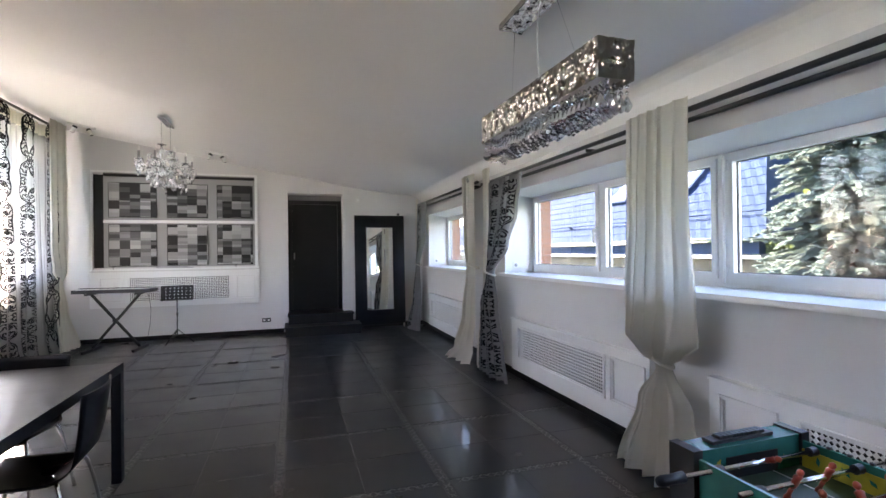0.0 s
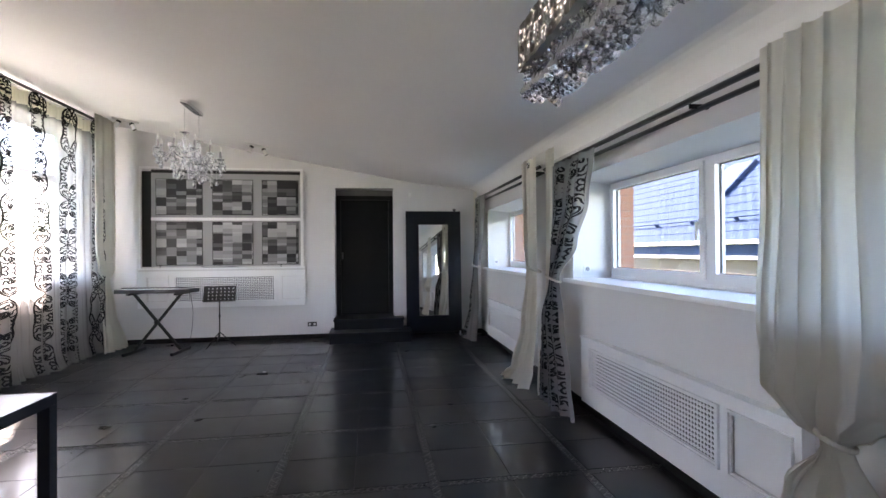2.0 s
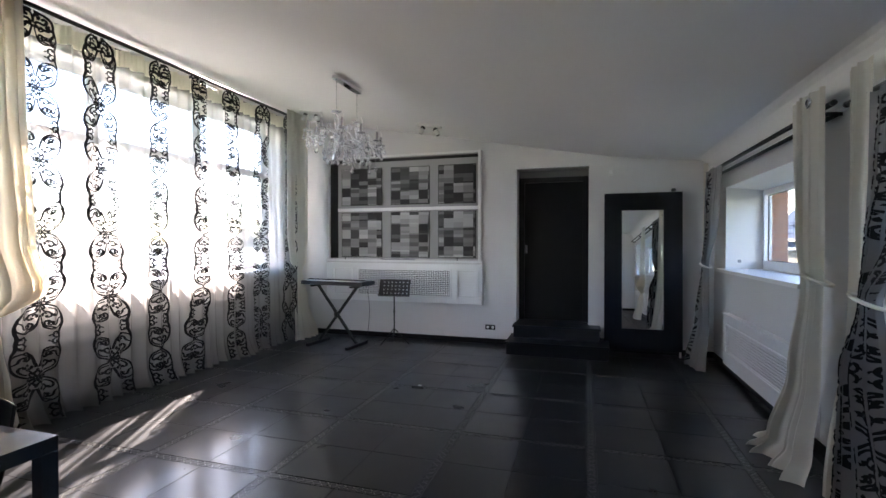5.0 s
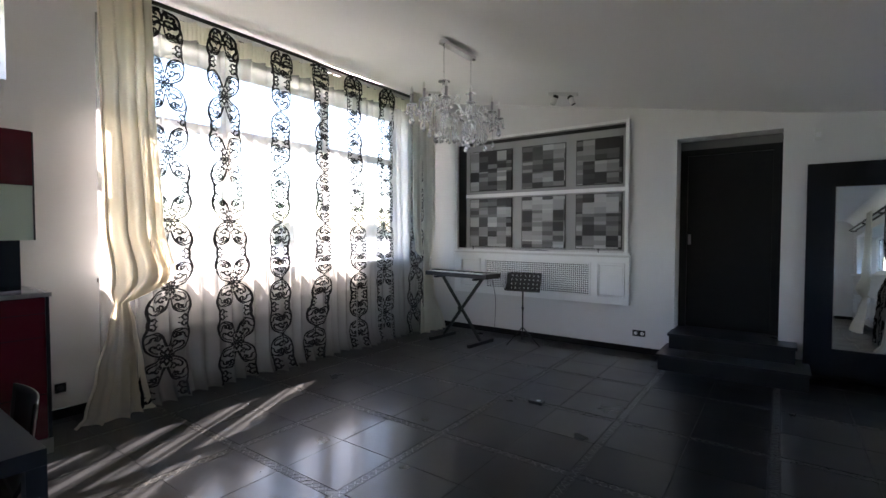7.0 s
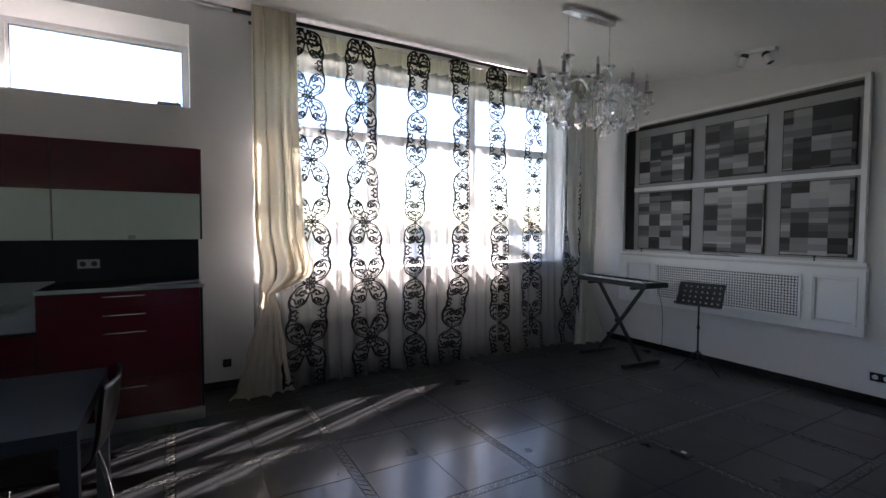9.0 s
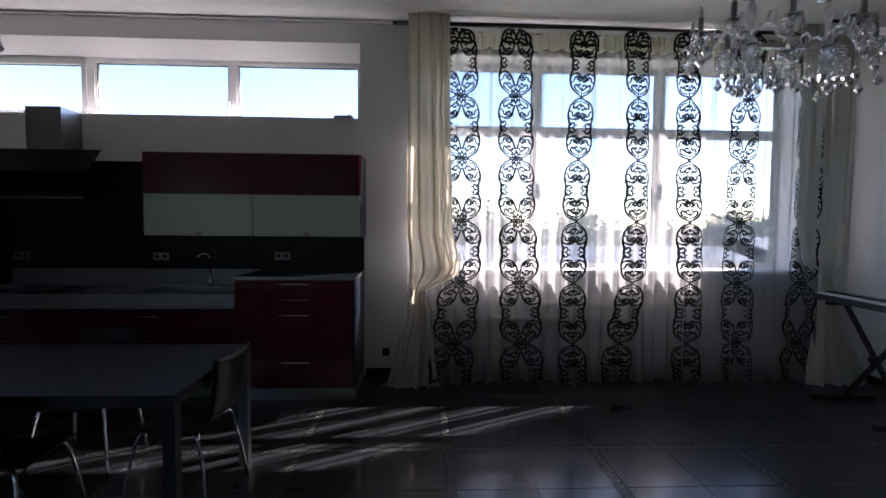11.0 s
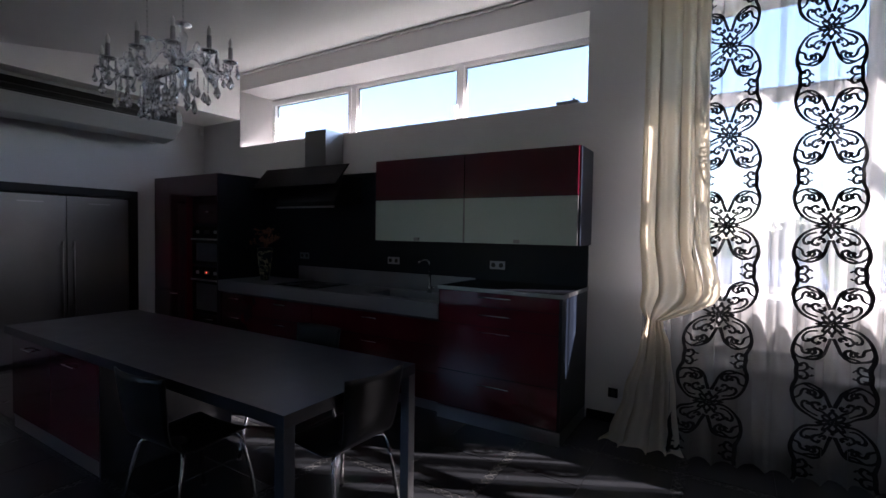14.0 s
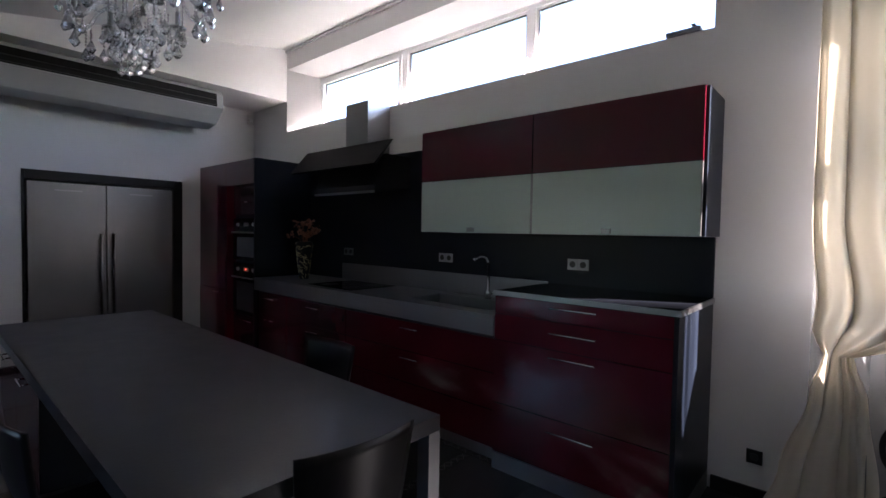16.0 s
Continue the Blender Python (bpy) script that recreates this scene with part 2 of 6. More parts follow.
def finish(name, bm, material, parent=None, label="", bevel=0.0, smooth=False):
    if bevel:
        bmesh.ops.bevel(bm, geom=[e for e in bm.edges if e.calc_face_angle(0) > 0.6], offset=bevel, segments=2, affect="EDGES", profile=0.6)
    bmesh.ops.recalc_face_normals(bm, faces=bm.faces)
    me = bpy.data.meshes.new(name)
    bm.to_mesh(me)
    bm.free()
    me.materials.append(material)
    if smooth:
        for p in me.polygons:
            p.use_smooth = True
    ob = new(name, me)
    if parent is not None:
        ob.parent = parent
    if label:
        ob["label"] = label
    return ob


def part(name, bm, material, parent, label="", bevel=0.0, smooth=False):
    """One mesh under a thing or under a part; coordinates are the parent's own."""
    ob = finish(name, bm, material, None, label, bevel, smooth)
    ob.parent = parent
    return ob


def thing(name, label, category, at=(0, 0, 0), group="", turn=0.0):
    ob = new(name)
    ob.empty_display_size = 0.1
    ob.matrix_basis = Matrix.Translation(at) @ Matrix.Rotation(radians(turn), 4, "Z")
    return tagged(ob, label, category, group)


def box_part(name, parent, material, x0, x1, y0, y1, z0, z1, bevel=0.003, label=""):
    bm = bmesh.new()
    add_box(bm, x0, x1, y0, y1, z0, z1)
    return part(name, bm, material, parent, label, bevel)


def structure(name, bm, material, label="", bevel=0.0):
    return tagged(finish(name, bm, material, None, label, bevel), kind="structure")


# ---- the room ----
XW, XE, YS, YN = -3.66, 2.42, -1.30, 9.00
GLW, GLE = -3.90, 2.80      # window planes
CSLOPE = -0.178
CEIL = [(XW - 0.45, 3.655), (XW, 3.498), (0.9, 2.690), (1.2, 2.642), (1.5, 2.608), (1.9, 2.572), (2.2, 2.550), (2.24, 2.540), (2.28, 2.524), (2.32, 2.500), (2.355, 2.470), (2.385, 2.438), (XE, 2.395), (XE + 0.65, 2.390)]


def ceil_z(x):
    for (a, za), (b, zb) in zip(CEIL, CEIL[1:]):
        if x <= b:
            return za + (zb - za) * (x - a) / (b - a)
    return CEIL[-1][1]


def wall_with_holes(name, x_in, x_out, y0, y1, z_top, holes):
    """A wall along y, between x_in and x_out. holes: (y0, y1, z0, z1)."""
    bm = bmesh.new()
    ys = sorted({y0, y1, *(h[0] for h in holes), *(h[1] for h in holes)})
    for a, b in zip(ys, ys[1:]):
        hs = sorted((h for h in holes if h[0] <= a and h[1] >= b), key=lambda h: h[2])
        z = 0.0
        for h in hs:
            if h[2] > z:
                add_box(bm, min(x_in, x_out), max(x_in, x_out), a, b, z, h[2])
            z = h[3]
        if z < z_top:
            add_box(bm, min(x_in, x_out), max(x_in, x_out), a, b, z, z_top)
    bmesh.ops.remove_doubles(bm, verts=bm.verts, dist=1e-5)
    return structure(name, bm, M_WALL)


WEST_WIN = (4.63, 8.42, 1.06, 3.19)
KIT_WIN = (-0.49, 3.96, 2.55, 3.27)
KIT_IN = (-0.16, 3.96, 2.55, 3.16)
EAST_WIN = (-0.75, 5.16, 1.155, 2.125)
EAST_WIN_FAR = (6.35, 8.50, 1.155, 2.125)
# floor
bm = bmesh.new()
add_box(bm, XW - 0.4, XE + 0.5, YS - 1.0, YN + 0.8, -0.12, -0.006)
structure("floor", bm, M_GROUT, "dark grout bed under charcoal floor tiles")
# walls
wall_with_holes("wall_west", XW, XW - 0.36, YS - 0.8, YN, 3.62, [WEST_WIN, KIT_WIN])
wall_with_holes("wall_east", XE, XE + 0.50, YS - 0.8, YN, 2.70, [EAST_WIN, EAST_WIN_FAR])
DOOR = (-0.11, 0.88, 2.53)
bm = bmesh.new()
add_box(bm, XW - 0.36, DOOR[0], YN, YN + 0.36, 0, 3.62)
add_box(bm, DOOR[1], XE + 0.5, YN, YN + 0.36, 0, 3.62)
add_box(bm, DOOR[0], DOOR[1], YN, YN + 0.36, DOOR[2], 3.62)
structure("wall_north", bm, M_WALL)
bm = bmesh.new()
add_box(bm, DOOR[0] - 0.2, DOOR[1] + 0.2, YN + 0.36, YN + 0.46, 0, 3.0)
structure("wall_door_back", bm, M_BLACK)
FR = (-2.80, -1.40, 1.93)
bm = bmesh.new()
add_box(bm, XW - 0.36, FR[0], YS - 0.8, YS, 0, 3.62)
add_box(bm, FR[1], XE + 0.5, YS - 0.8, YS, 0, 3.62)
add_box(bm, FR[0], FR[1], YS - 0.8, YS, FR[2], 3.62)
add_box(bm, FR[0], FR[1], YS - 0.8, YS - 0.72, 0, FR[2])
structure("wall_south", bm, M_WALL)
# ceiling
bm = bmesh.new()
a = CEIL + [(XE + 0.65, 2.75), (XW - 0.45, 3.95)]
add_prism(bm, a, 11.6, Matrix(((1, 0, 0, 0), (0, 0, -1, YN + 0.5), (0, 1, 0, 0), (0, 0, 0, 1))))
structure("ceiling", bm, M_CEIL)
# short eaves over the kitchen window, unseen, added to cut off the sun
bm = bmesh.new()
add_box(bm, XW - 0.60, XW - 0.362, KIT_WIN[0] - 0.4, KIT_WIN[1] + 1.0, KIT_WIN[3] + 0.15, KIT_WIN[3] + 0.25)
structure("unseen_eaves", bm, M_UPVC)
# lowered box over the fridges
bm = bmesh.new()
a = [(XW, 2.90), (-0.32, 2.90), (XW, ceil_z(XW))]
add_prism(bm, a, 0.80, Matrix(((1, 0, 0, 0), (0, 0, -1, -0.50), (0, 1, 0, 0), (0, 0, 0, 1))))
structure("ceiling_bulkhead", bm, M_CEIL)
# splayed reveals
bm = bmesh.new()
m = Matrix(((1, 0, 0, 0), (0, 0, 1, KIT_WIN[0]), (0, 1, 0, 0), (0, 0, 0, 1)))
add_prism(bm, [(XW - 0.002, KIT_WIN[3]), (GLW - 0.10, KIT_WIN[3]), (GLW - 0.10, KIT_IN[3]), (GLW, KIT_IN[3])], KIT_WIN[1] - KIT_WIN[0], m)
m = Matrix(((1, 0, 0, 0), (0, 1, 0, 0), (0, 0, 1, KIT_WIN[2]), (0, 0, 0, 1)))
add_prism(bm, [(XW - 0.002, KIT_WIN[0]), (GLW, KIT_IN[0]), (GLW - 0.10, KIT_IN[0]), (GLW - 0.10, KIT_WIN[0])], KIT_WIN[3] - KIT_WIN[2], m)
structure("trim_kitchen_reveal", bm, M_WALL)
for w in (EAST_WIN, EAST_WIN_FAR):
    bm = bmesh.new()
    m = Matrix(((1, 0, 0, 0), (0, 0, 1, w[0]), (0, 1, 0, 0), (0, 0, 0, 1)))
    add_prism(bm, [(XE + 0.002, w[3]), (GLE, 2.08), (GLE + 0.1, 2.08), (GLE + 0.1, w[3])], w[1] - w[0], m)
    structure("trim_east_reveal", bm, M_WALL)


def window_unit(name, label, x, y0, y1, z0, z1, mullions, transoms=(), out=-1, sash=(), handles=()):
    """A frame with its sashes and panes, in the plane x. out: the way to the outside."""
    w = tagged(new(name), label, kind="structure")
    w.location = (x, y0, z0)
    L, Hh = y1 - y0, z1 - z0
    d0, d1 = sorted((0.0, out * 0.07))
    f = 0.034
    bm = bmesh.new()
    add_box(bm, d0, d1, 0, L, 0, f), add_box(bm, d0, d1, 0, L, Hh - f, Hh)
    add_box(bm, d0, d1, 0, f, f, Hh - f), add_box(bm, d0, d1, L - f, L, f, Hh - f)
    for my in mullions:
        add_box(bm, d0, d1, my - y0 - 0.035, my - y0 + 0.035, f, Hh - f)
    part("window_frame", bm, M_UPVC, w)
    ys = [y0, *mullions, y1]
    zs = [z0, *transoms, z1]
    for i, (a, b) in enumerate(zip(ys, ys[1:])):
        for j, (c, d) in enumerate(zip(zs, zs[1:])):
            a2, b2 = a - y0 + (f if i == 0 else 0.035), b - y0 - (f if i == len(ys) - 2 else 0.035)
            c2, d2 = c - z0 + (f if j == 0 else 0.03), d - z0 - (f if j == len(zs) - 2 else 0.03)
            s = 0.042 if sash[i] else 0.018
            bm = bmesh.new()
            p0, p1 = sorted((-out * (0.018 if sash[i] else -0.012), out * 0.055))
            add_box(bm, p0, p1, a2, b2, c2, c2 + s), add_box(bm, p0, p1, a2, b2, d2 - s, d2)
            add_box(bm, p0, p1, a2, a2 + s, c2 + s, d2 - s), add_box(bm, p0, p1, b2 - s, b2, c2 + s, d2 - s)
            so = part("sash", bm, M_UPVC, w, bevel=0.004)
            if sash[i]:
                e = a2 if i == 0 else b2
                for hz in (c2 + 0.06, d2 - 0.06):
                    bm = bmesh.new()
                    add_tube(bm, [(-out * 0.022, e, hz - 0.035), (-out * 0.022, e, hz + 0.035)], 0.008, 8)
                    part("hinge", bm, M_UPVC, so, smooth=True)
            bm = bmesh.new()
            g = 0.006
            add_box(bm, min(out * 0.018, out * 0.03), max(out * 0.018, out * 0.03), a2 + s, b2 - s, c2 + s, c2 + s + g)
            add_box(bm, min(out * 0.018, out * 0.03), max(out * 0.018, out * 0.03), a2 + s, b2 - s, d2 - s - g, d2 - s)
            add_box(bm, min(out * 0.018, out * 0.03), max(out * 0.018, out * 0.03), a2 + s, a2 + s + g, c2 + s + g, d2 - s - g)
            add_box(bm, min(out * 0.018, out * 0.03), max(out * 0.018, out * 0.03), b2 - s - g, b2 - s, c2 + s + g, d2 - s - g)
            part("seal", bm, M_SEAL, so)
            bm = bmesh.new()
            add_box(bm, out * 0.024 - 0.002, out * 0.024 + 0.002, a2 + s, b2 - s, c2 + s, d2 - s)
            pane = part("pane", bm, M_GLASS, so)
            pane.visible_shadow = False
    for tz in transoms:
        bm = bmesh.new()
        add_box(bm, d0, d1, f, L - f, tz - z0 - 0.03, tz - z0 + 0.03)
        part("transom", bm, M_UPVC, w)
    for hy, hz in handles:
        bm = bmesh.new()
        o = -out
        add_box(bm, *sorted((o * 0.018, o * 0.03)), hy - y0 - 0.014, hy - y0 + 0.014, hz - z0 - 0.035, hz - z0 + 0.035)
        add_box(bm, *sorted((o * 0.03, o * 0.06)), hy - y0 - 0.009, hy - y0 + 0.009, hz - z0 - 0.010, hz - z0 + 0.010)
        add_box(bm, *sorted((o * 0.048, o * 0.062)), hy - y0 - 0.010, hy - y0 + 0.010, hz - z0 - 0.12, hz - z0 + 0.012)
        part("handle", bm, M_UPVC, w, bevel=0.003)
    return w


window_unit("window_1", "wide white framed window behind sheer curtains", GLW, 4.56, 8.40, 1.08, 3.17, (5.76, 7.08), (2.50,), -1, (0, 0, 0), ())
window_unit("window_2", "narrow white framed strip window above the kitchen", GLW, KIT_IN[0], KIT_IN[1], KIT_IN[2], KIT_IN[3], (1.25, 2.65), (), -1, (1, 0, 0), ((1.33, 2.72), (2.62, 2.72)))
window_unit("window_3", "white framed two-part window above a deep sill", GLE, 2.48, 5.14, 1.195, 2.09, (3.80,), (), 1, (1, 1), ((3.86, 1.62),))
window_unit("window_4", "white framed window showing trees outside", GLE, -0.74, 2.46, 1.195, 2.09, (0.90,), (), 1, (1, 1), ((0.96, 1.62),))
window_unit("window_5", "small white framed window at the far end", GLE, 6.36, 8.48, 1.195, 2.09, (), (), 1, (1,), ())
# sills
for name, x0, x1, y0, y1, z in (("window_sill_west", GLW - 0.02, XW + 0.10, 4.48, 8.48, 1.08), ("window_sill_east", XE - 0.09, GLE + 0.03, -0.80, 5.20, 1.17), ("window_sill_far", XE - 0.09, GLE + 0.03, 6.3, 8.54, 1.17)):
    bm = bmesh.new()
    add_box(bm, x0, x1, y0, y1, z - 0.035, z)
    structure(name, bm, M_TRIM, "white window sill", 0.008)

for y0, y1 in ((-0.74, 5.14), (6.36, 8.48)):
    bm = bmesh.new()
    add_box(bm, GLE - 0.004, GLE + 0.06, y0, y1, 1.1705, 1.1945)
    structure("trim_sill_strip", bm, M_UPVC, "white strip between the sill and the window frame")

# steps and door
for k, (y0, x0, x1, z) in enumerate(((8.40, -0.16, 1.12, 0.17), (8.72, -0.11, 1.02, 0.34))):
    bm = bmesh.new()
    add_box(bm, x0, x1, y0, YN - 0.002, z - 0.17 + (0.001 if k else 0), z - 0.03)
    structure("step_riser", bm, M_BLACK, "black riser of a low step")
    bm = bmesh.new()
    add_box(bm, x0 - 0.015, x1 + 0.015, y0 - 0.02, YN - 0.002, z - 0.03, z)
    structure("step_tread", bm, M_TILE, "charcoal tread of a low step", 0.005)
bm = bmesh.new()
add_box(bm, DOOR[0], DOOR[1], YN - 0.002, YN + 0.36, 0.30, 0.34)
structure("threshold", bm, M_TILE)
door = thing("door_1", "closed flat black door at the top of two steps", "door", (0, YN + 0.26, 0.34))
tagged(door, kind="structure")
box_part("frame_left", door, M_BLACK, -0.108, -0.03, 0.0, 0.09, 0, 2.09)
box_part("frame_right", door, M_BLACK, 0.80, 0.878, 0.0, 0.09, 0, 2.09)
box_part("frame_head", door, M_BLACK, -0.03, 0.80, 0.0, 0.09, 2.02, 2.09)
box_part("leaf", door, M_DOOR, -0.027, 0.797, 0.02, 0.06, 0.006, 2.017)
# panel over the door frame, a darker grey than the walls
box_part("door_head_panel", door, mat("dark_grey_head", (0.16, 0.16, 0.16), 0.6), -0.108, 0.878, 0.0, 0.09, 2.09, 2.188)
# baseboards
for name, b in (("baseboard_north", (XW, -0.19, YN - 0.015, YN)), ("baseboard_north_east", (1.15, XE, YN - 0.015, YN)), ("baseboard_west", (XW, XW + 0.015, 4.02, YN - 0.015)),
                ("baseboard_south", (-1.38, XE, YS, YS + 0.015)), ("baseboard_east", (XE - 0.015, XE, YS + 0.015, YN - 0.015))):
    bm = bmesh.new()
    add_box(bm, *b, 0, 0.075)
    structure(name, bm, M_BLACK)



bm = bmesh.new()
add_box(bm, XE - 0.035, XE - 0.001, YS + 0.001, YN - 0.001, 2.318, 2.332)
structure("trim_east_ledge", bm, M_TRIM, "thin white ledge over the curtain rods")

bm = bmesh.new()
add_box(bm, XW + 0.001, XW + 0.028, -0.499, YN - 0.001, 3.462, 3.476)
structure("trim_west_cornice", bm, M_TRIM, "thin white cornice along the ceiling")
box_part("lever_handle", door, M_DARKSTEEL, -0.012, 0.012, -0.045, 0.018, 0.98, 1.10, 0.003)
# ---- curtains ----
def smooth_rows(prof, z):
    """Values of a profile (z, a, b, ...) at the height z, eased between its rows."""
    rows = sorted(prof, key=lambda r: -r[0])
    if z >= rows[0][0]:
        return rows[0][1:]
    for p, q in zip(rows, rows[1:]):
        if z >= q[0]:
            t = (p[0] - z) / (p[0] - q[0])
            t = t * t * (3 - 2 * t)
            return tuple(a + (b - a) * t for a, b in zip(p[1:], q[1:]))
    return rows[-1][1:]


def drape_map(prof, pleats, seed, out):
    """A cloth from (u, z) to a place. prof: (z, middle y, width, depth of folds, x). out: the way to the room."""
    r = random.Random(seed)
    ph = [r.uniform(0, 6.28) for _ in range(6)]

    def f(u, z, off=0.0):
        yc, w, amp, x = smooth_rows(prof, z)
        a = 2 * math.pi * pleats * (u + 0.045 * math.sin(5 * u + ph[0]) + 0.02 * math.sin(11 * u + ph[4])) + 0.35 * math.sin(1.3 * z + ph[1])
        s = math.sin(a)
        fold = s * 0.75 + 0.25 * math.sin(2.3 * a + ph[2]) + 0.30 * math.sin(0.37 * a + ph[3] + 0.5 * z)
        edge = 1 - (2 * u - 1) ** 4
        return Vector((x + out * (amp * fold * (0.5 + 0.5 * edge) + off + 0.8 * amp * (edge - 0.5)), yc + (u - 0.5) * w + 0.16 * w / pleats * math.cos(a), z))
    return f


def cloth_bm(f, z0, z1, nu, nz, u0=0.0, u1=1.0, hem=0.0):
    bm = bmesh.new()
    g = []
    for i in range(nz + 1):
        z = z0 + (z1 - z0) * i / nz
        g.append([bm.verts.new(f(u0 + (u1 - u0) * j / nu, z)) for j in range(nu + 1)])
    for a, b in zip(g, g[1:]):
        for j in range(nu):
            bm.faces.new((a[j], a[j + 1], b[j + 1], b[j]))
    return bm


def spline(pts, n=5):
    p = [Vector(q) for q in pts]
    p = [p[0] * 2 - p[1], *p, p[-1] * 2 - p[-2]]
    out = []
    for i in range(1, len(p) - 2):
        for k in range(n):
            t = k / n
            out.append(0.5 * ((2 * p[i]) + (p[i + 1] - p[i - 1]) * t + (2 * p[i - 1] - 5 * p[i] + 4 * p[i + 1] - p[i + 2]) * t * t + (3 * p[i] - p[i - 1] - 3 * p[i + 1] + p[i + 2]) * t ** 3))
    return out + [p[-2]]


def motif():
    """One repeat of the scrollwork, 0.28 wide and 0.585 high: lines with their weights and solid leaves, in metres from its middle."""
    quarter = [(1.3, spline([(0.010, 0.004), (0.050, 0.014), (0.098, 0.044), (0.128, 0.092), (0.141, 0.155), (0.139, 0.200), (0.126, 0.250), (0.128, 0.2925)], 6)),
               (1.15, spline([(0.140, 0.163), (0.132, 0.192), (0.108, 0.212), (0.072, 0.217), (0.036, 0.186), (0.018, 0.130), (0.006, 0.086)], 6)),
               (1.1, spline([(0.128, 0.2925), (0.100, 0.290), (0.086, 0.270), (0.094, 0.246), (0.112, 0.250), (0.108, 0.266)])),
               (0.8, spline([(0.088, 0.262), (0.074, 0.268), (0.068, 0.276)])),
               (1.1, spline([(0.016, 0.030), (0.034, 0.062), (0.062, 0.080), (0.072, 0.106), (0.054, 0.118), (0.046, 0.102)])),
               (1.1, spline([(0.052, 0.040), (0.084, 0.054), (0.104, 0.082), (0.100, 0.108), (0.084, 0.108), (0.084, 0.092)])),
               (1.2, spline([(0.098, 0.214), (0.072, 0.198), (0.048, 0.184), (0.042, 0.158), (0.058, 0.146), (0.068, 0.160)])),
               (1.2, spline([(0.134, 0.128), (0.112, 0.146), (0.104, 0.176), (0.088, 0.184), (0.080, 0.168), (0.090, 0.158)]))]
    leaves = [[(0.0, 0.012), (0.010, 0.0), (0.0, -0.012), (-0.010, 0.0)]]
    for s in (1, -1):
        leaves.append([(0.0, s * 0.082), (s * 0.009, s * 0.070), (0.0, s * 0.060), (-s * 0.009, s * 0.070)])
        leaves.append([(s * 0.064, 0.0), (s * 0.054, -s * 0.008), (s * 0.046, 0.0), (s * 0.054, s * 0.008)])
    quarter += [(1.1, spline([(0.0, 0.012), (0.013, 0.032), (0.011, 0.046), (0.0, 0.062)], 4)),
                (1.1, spline([(0.010, 0.0), (0.028, 0.012), (0.038, 0.010), (0.048, 0.0)], 4)),
                (1.0, spline([(0.006, 0.008), (0.024, 0.016), (0.034, 0.030), (0.036, 0.044), (0.022, 0.038), (0.010, 0.026), (0.006, 0.008)], 4)),
                (1.25, spline([(0.078, 0.186), (0.062, 0.176), (0.066, 0.158), (0.080, 0.160)], 4)),
                (1.25, spline([(0.050, 0.088), (0.034, 0.078), (0.026, 0.092), (0.034, 0.102)], 4))]
    lines = [(w, [Vector((sx * p.x, sy * p.y)) for p in q]) for w, q in quarter for sx in (1, -1) for sy in (1, -1)]
    return lines, leaves


MOTIF = motif()


def scroll_bm(f, uc, u_per_m, z_top, z_bot, squeeze=lambda z: 1.0, off=0.008, wide=0.0085, folded=0.0):
    """The scrollwork band laid on a cloth f, its middle at uc; folded: the half width that is hidden in a pleat."""
    bm = bmesh.new()

    def put(y, z):
        y = math.copysign(max(abs(y) - folded, 0.0), y)
        return bm.verts.new(f(uc + y * u_per_m * squeeze(z), z, off))
    zc = z_top + 0.045
    while zc > z_bot - 0.25:
        for weight, line in MOTIF[0]:
            last = None
            for i, p in enumerate(line):
                z = zc + p.y
                if not z_bot < z < z_top - 0.03 or abs(p.x) < folded - 0.008:
                    last = None
                    continue
                d = line[min(i + 1, len(line) - 1)] - line[max(i - 1, 0)]
                d = Vector((-d.y, d.x)).normalized() * wide * weight * (0.42 + 0.26 * i / len(line))
                cur = (put(p.x + d.x, z + d.y), put(p.x - d.x, z - d.y))
                if last:
                    bm.faces.new((last[0], cur[0], cur[1], last[1]))
                last = cur
        for leaf in MOTIF[1]:
            if all(z_bot < zc + q[1] < z_top - 0.03 for q in leaf) and (not folded or abs(leaf[0][0]) > 0.03):
                bm.faces.new([put(q[0] * 1.0, zc + q[1]) for q in leaf] if not folded else [bm.verts.new(f(uc + q[0] * 0.5 * u_per_m, zc + q[1], off)) for q in leaf])
        zc -= 0.585
    return bm


def top_fan(f, uc, u_per_m, z_top, off=0.009):
    bm = bmesh.new()
    for s in (1, -1):
        for line in (spline([(0.0, -0.125), (0.05, -0.118), (0.10, -0.128), (0.134, -0.11), (0.130, -0.06), (0.098, -0.018), (0.05, 0.0), (0.010, -0.006)], 4),
                     spline([(0.006, -0.10), (0.004, -0.06), (0.02, -0.025), (0.05, -0.018), (0.055, -0.045), (0.036, -0.05)], 4),
                     spline([(0.02, -0.112), (0.03, -0.085), (0.055, -0.075), (0.085, -0.085), (0.10, -0.06), (0.086, -0.040), (0.072, -0.055)], 4),
                     spline([(0.134, -0.11), (0.137, -0.16), (0.112, -0.20), (0.132, -0.25)], 4),
                     spline([(0.120, -0.125), (0.098, -0.105), (0.115, -0.085)], 4)):
            last = None
            for i, p in enumerate(line):
                d = line[min(i + 1, len(line) - 1)] - line[max(i - 1, 0)]
                d = Vector((-d.y, d.x)).normalized() * 0.0105
                cur = [bm.verts.new(f(uc + s * q.x * 1.0 * u_per_m, z_top + q.y, off)) for q in (p + d, p - d)]
                if last:
                    bm.faces.new((last[0], cur[0], cur[1], last[1]))
                last = cur
    return bm


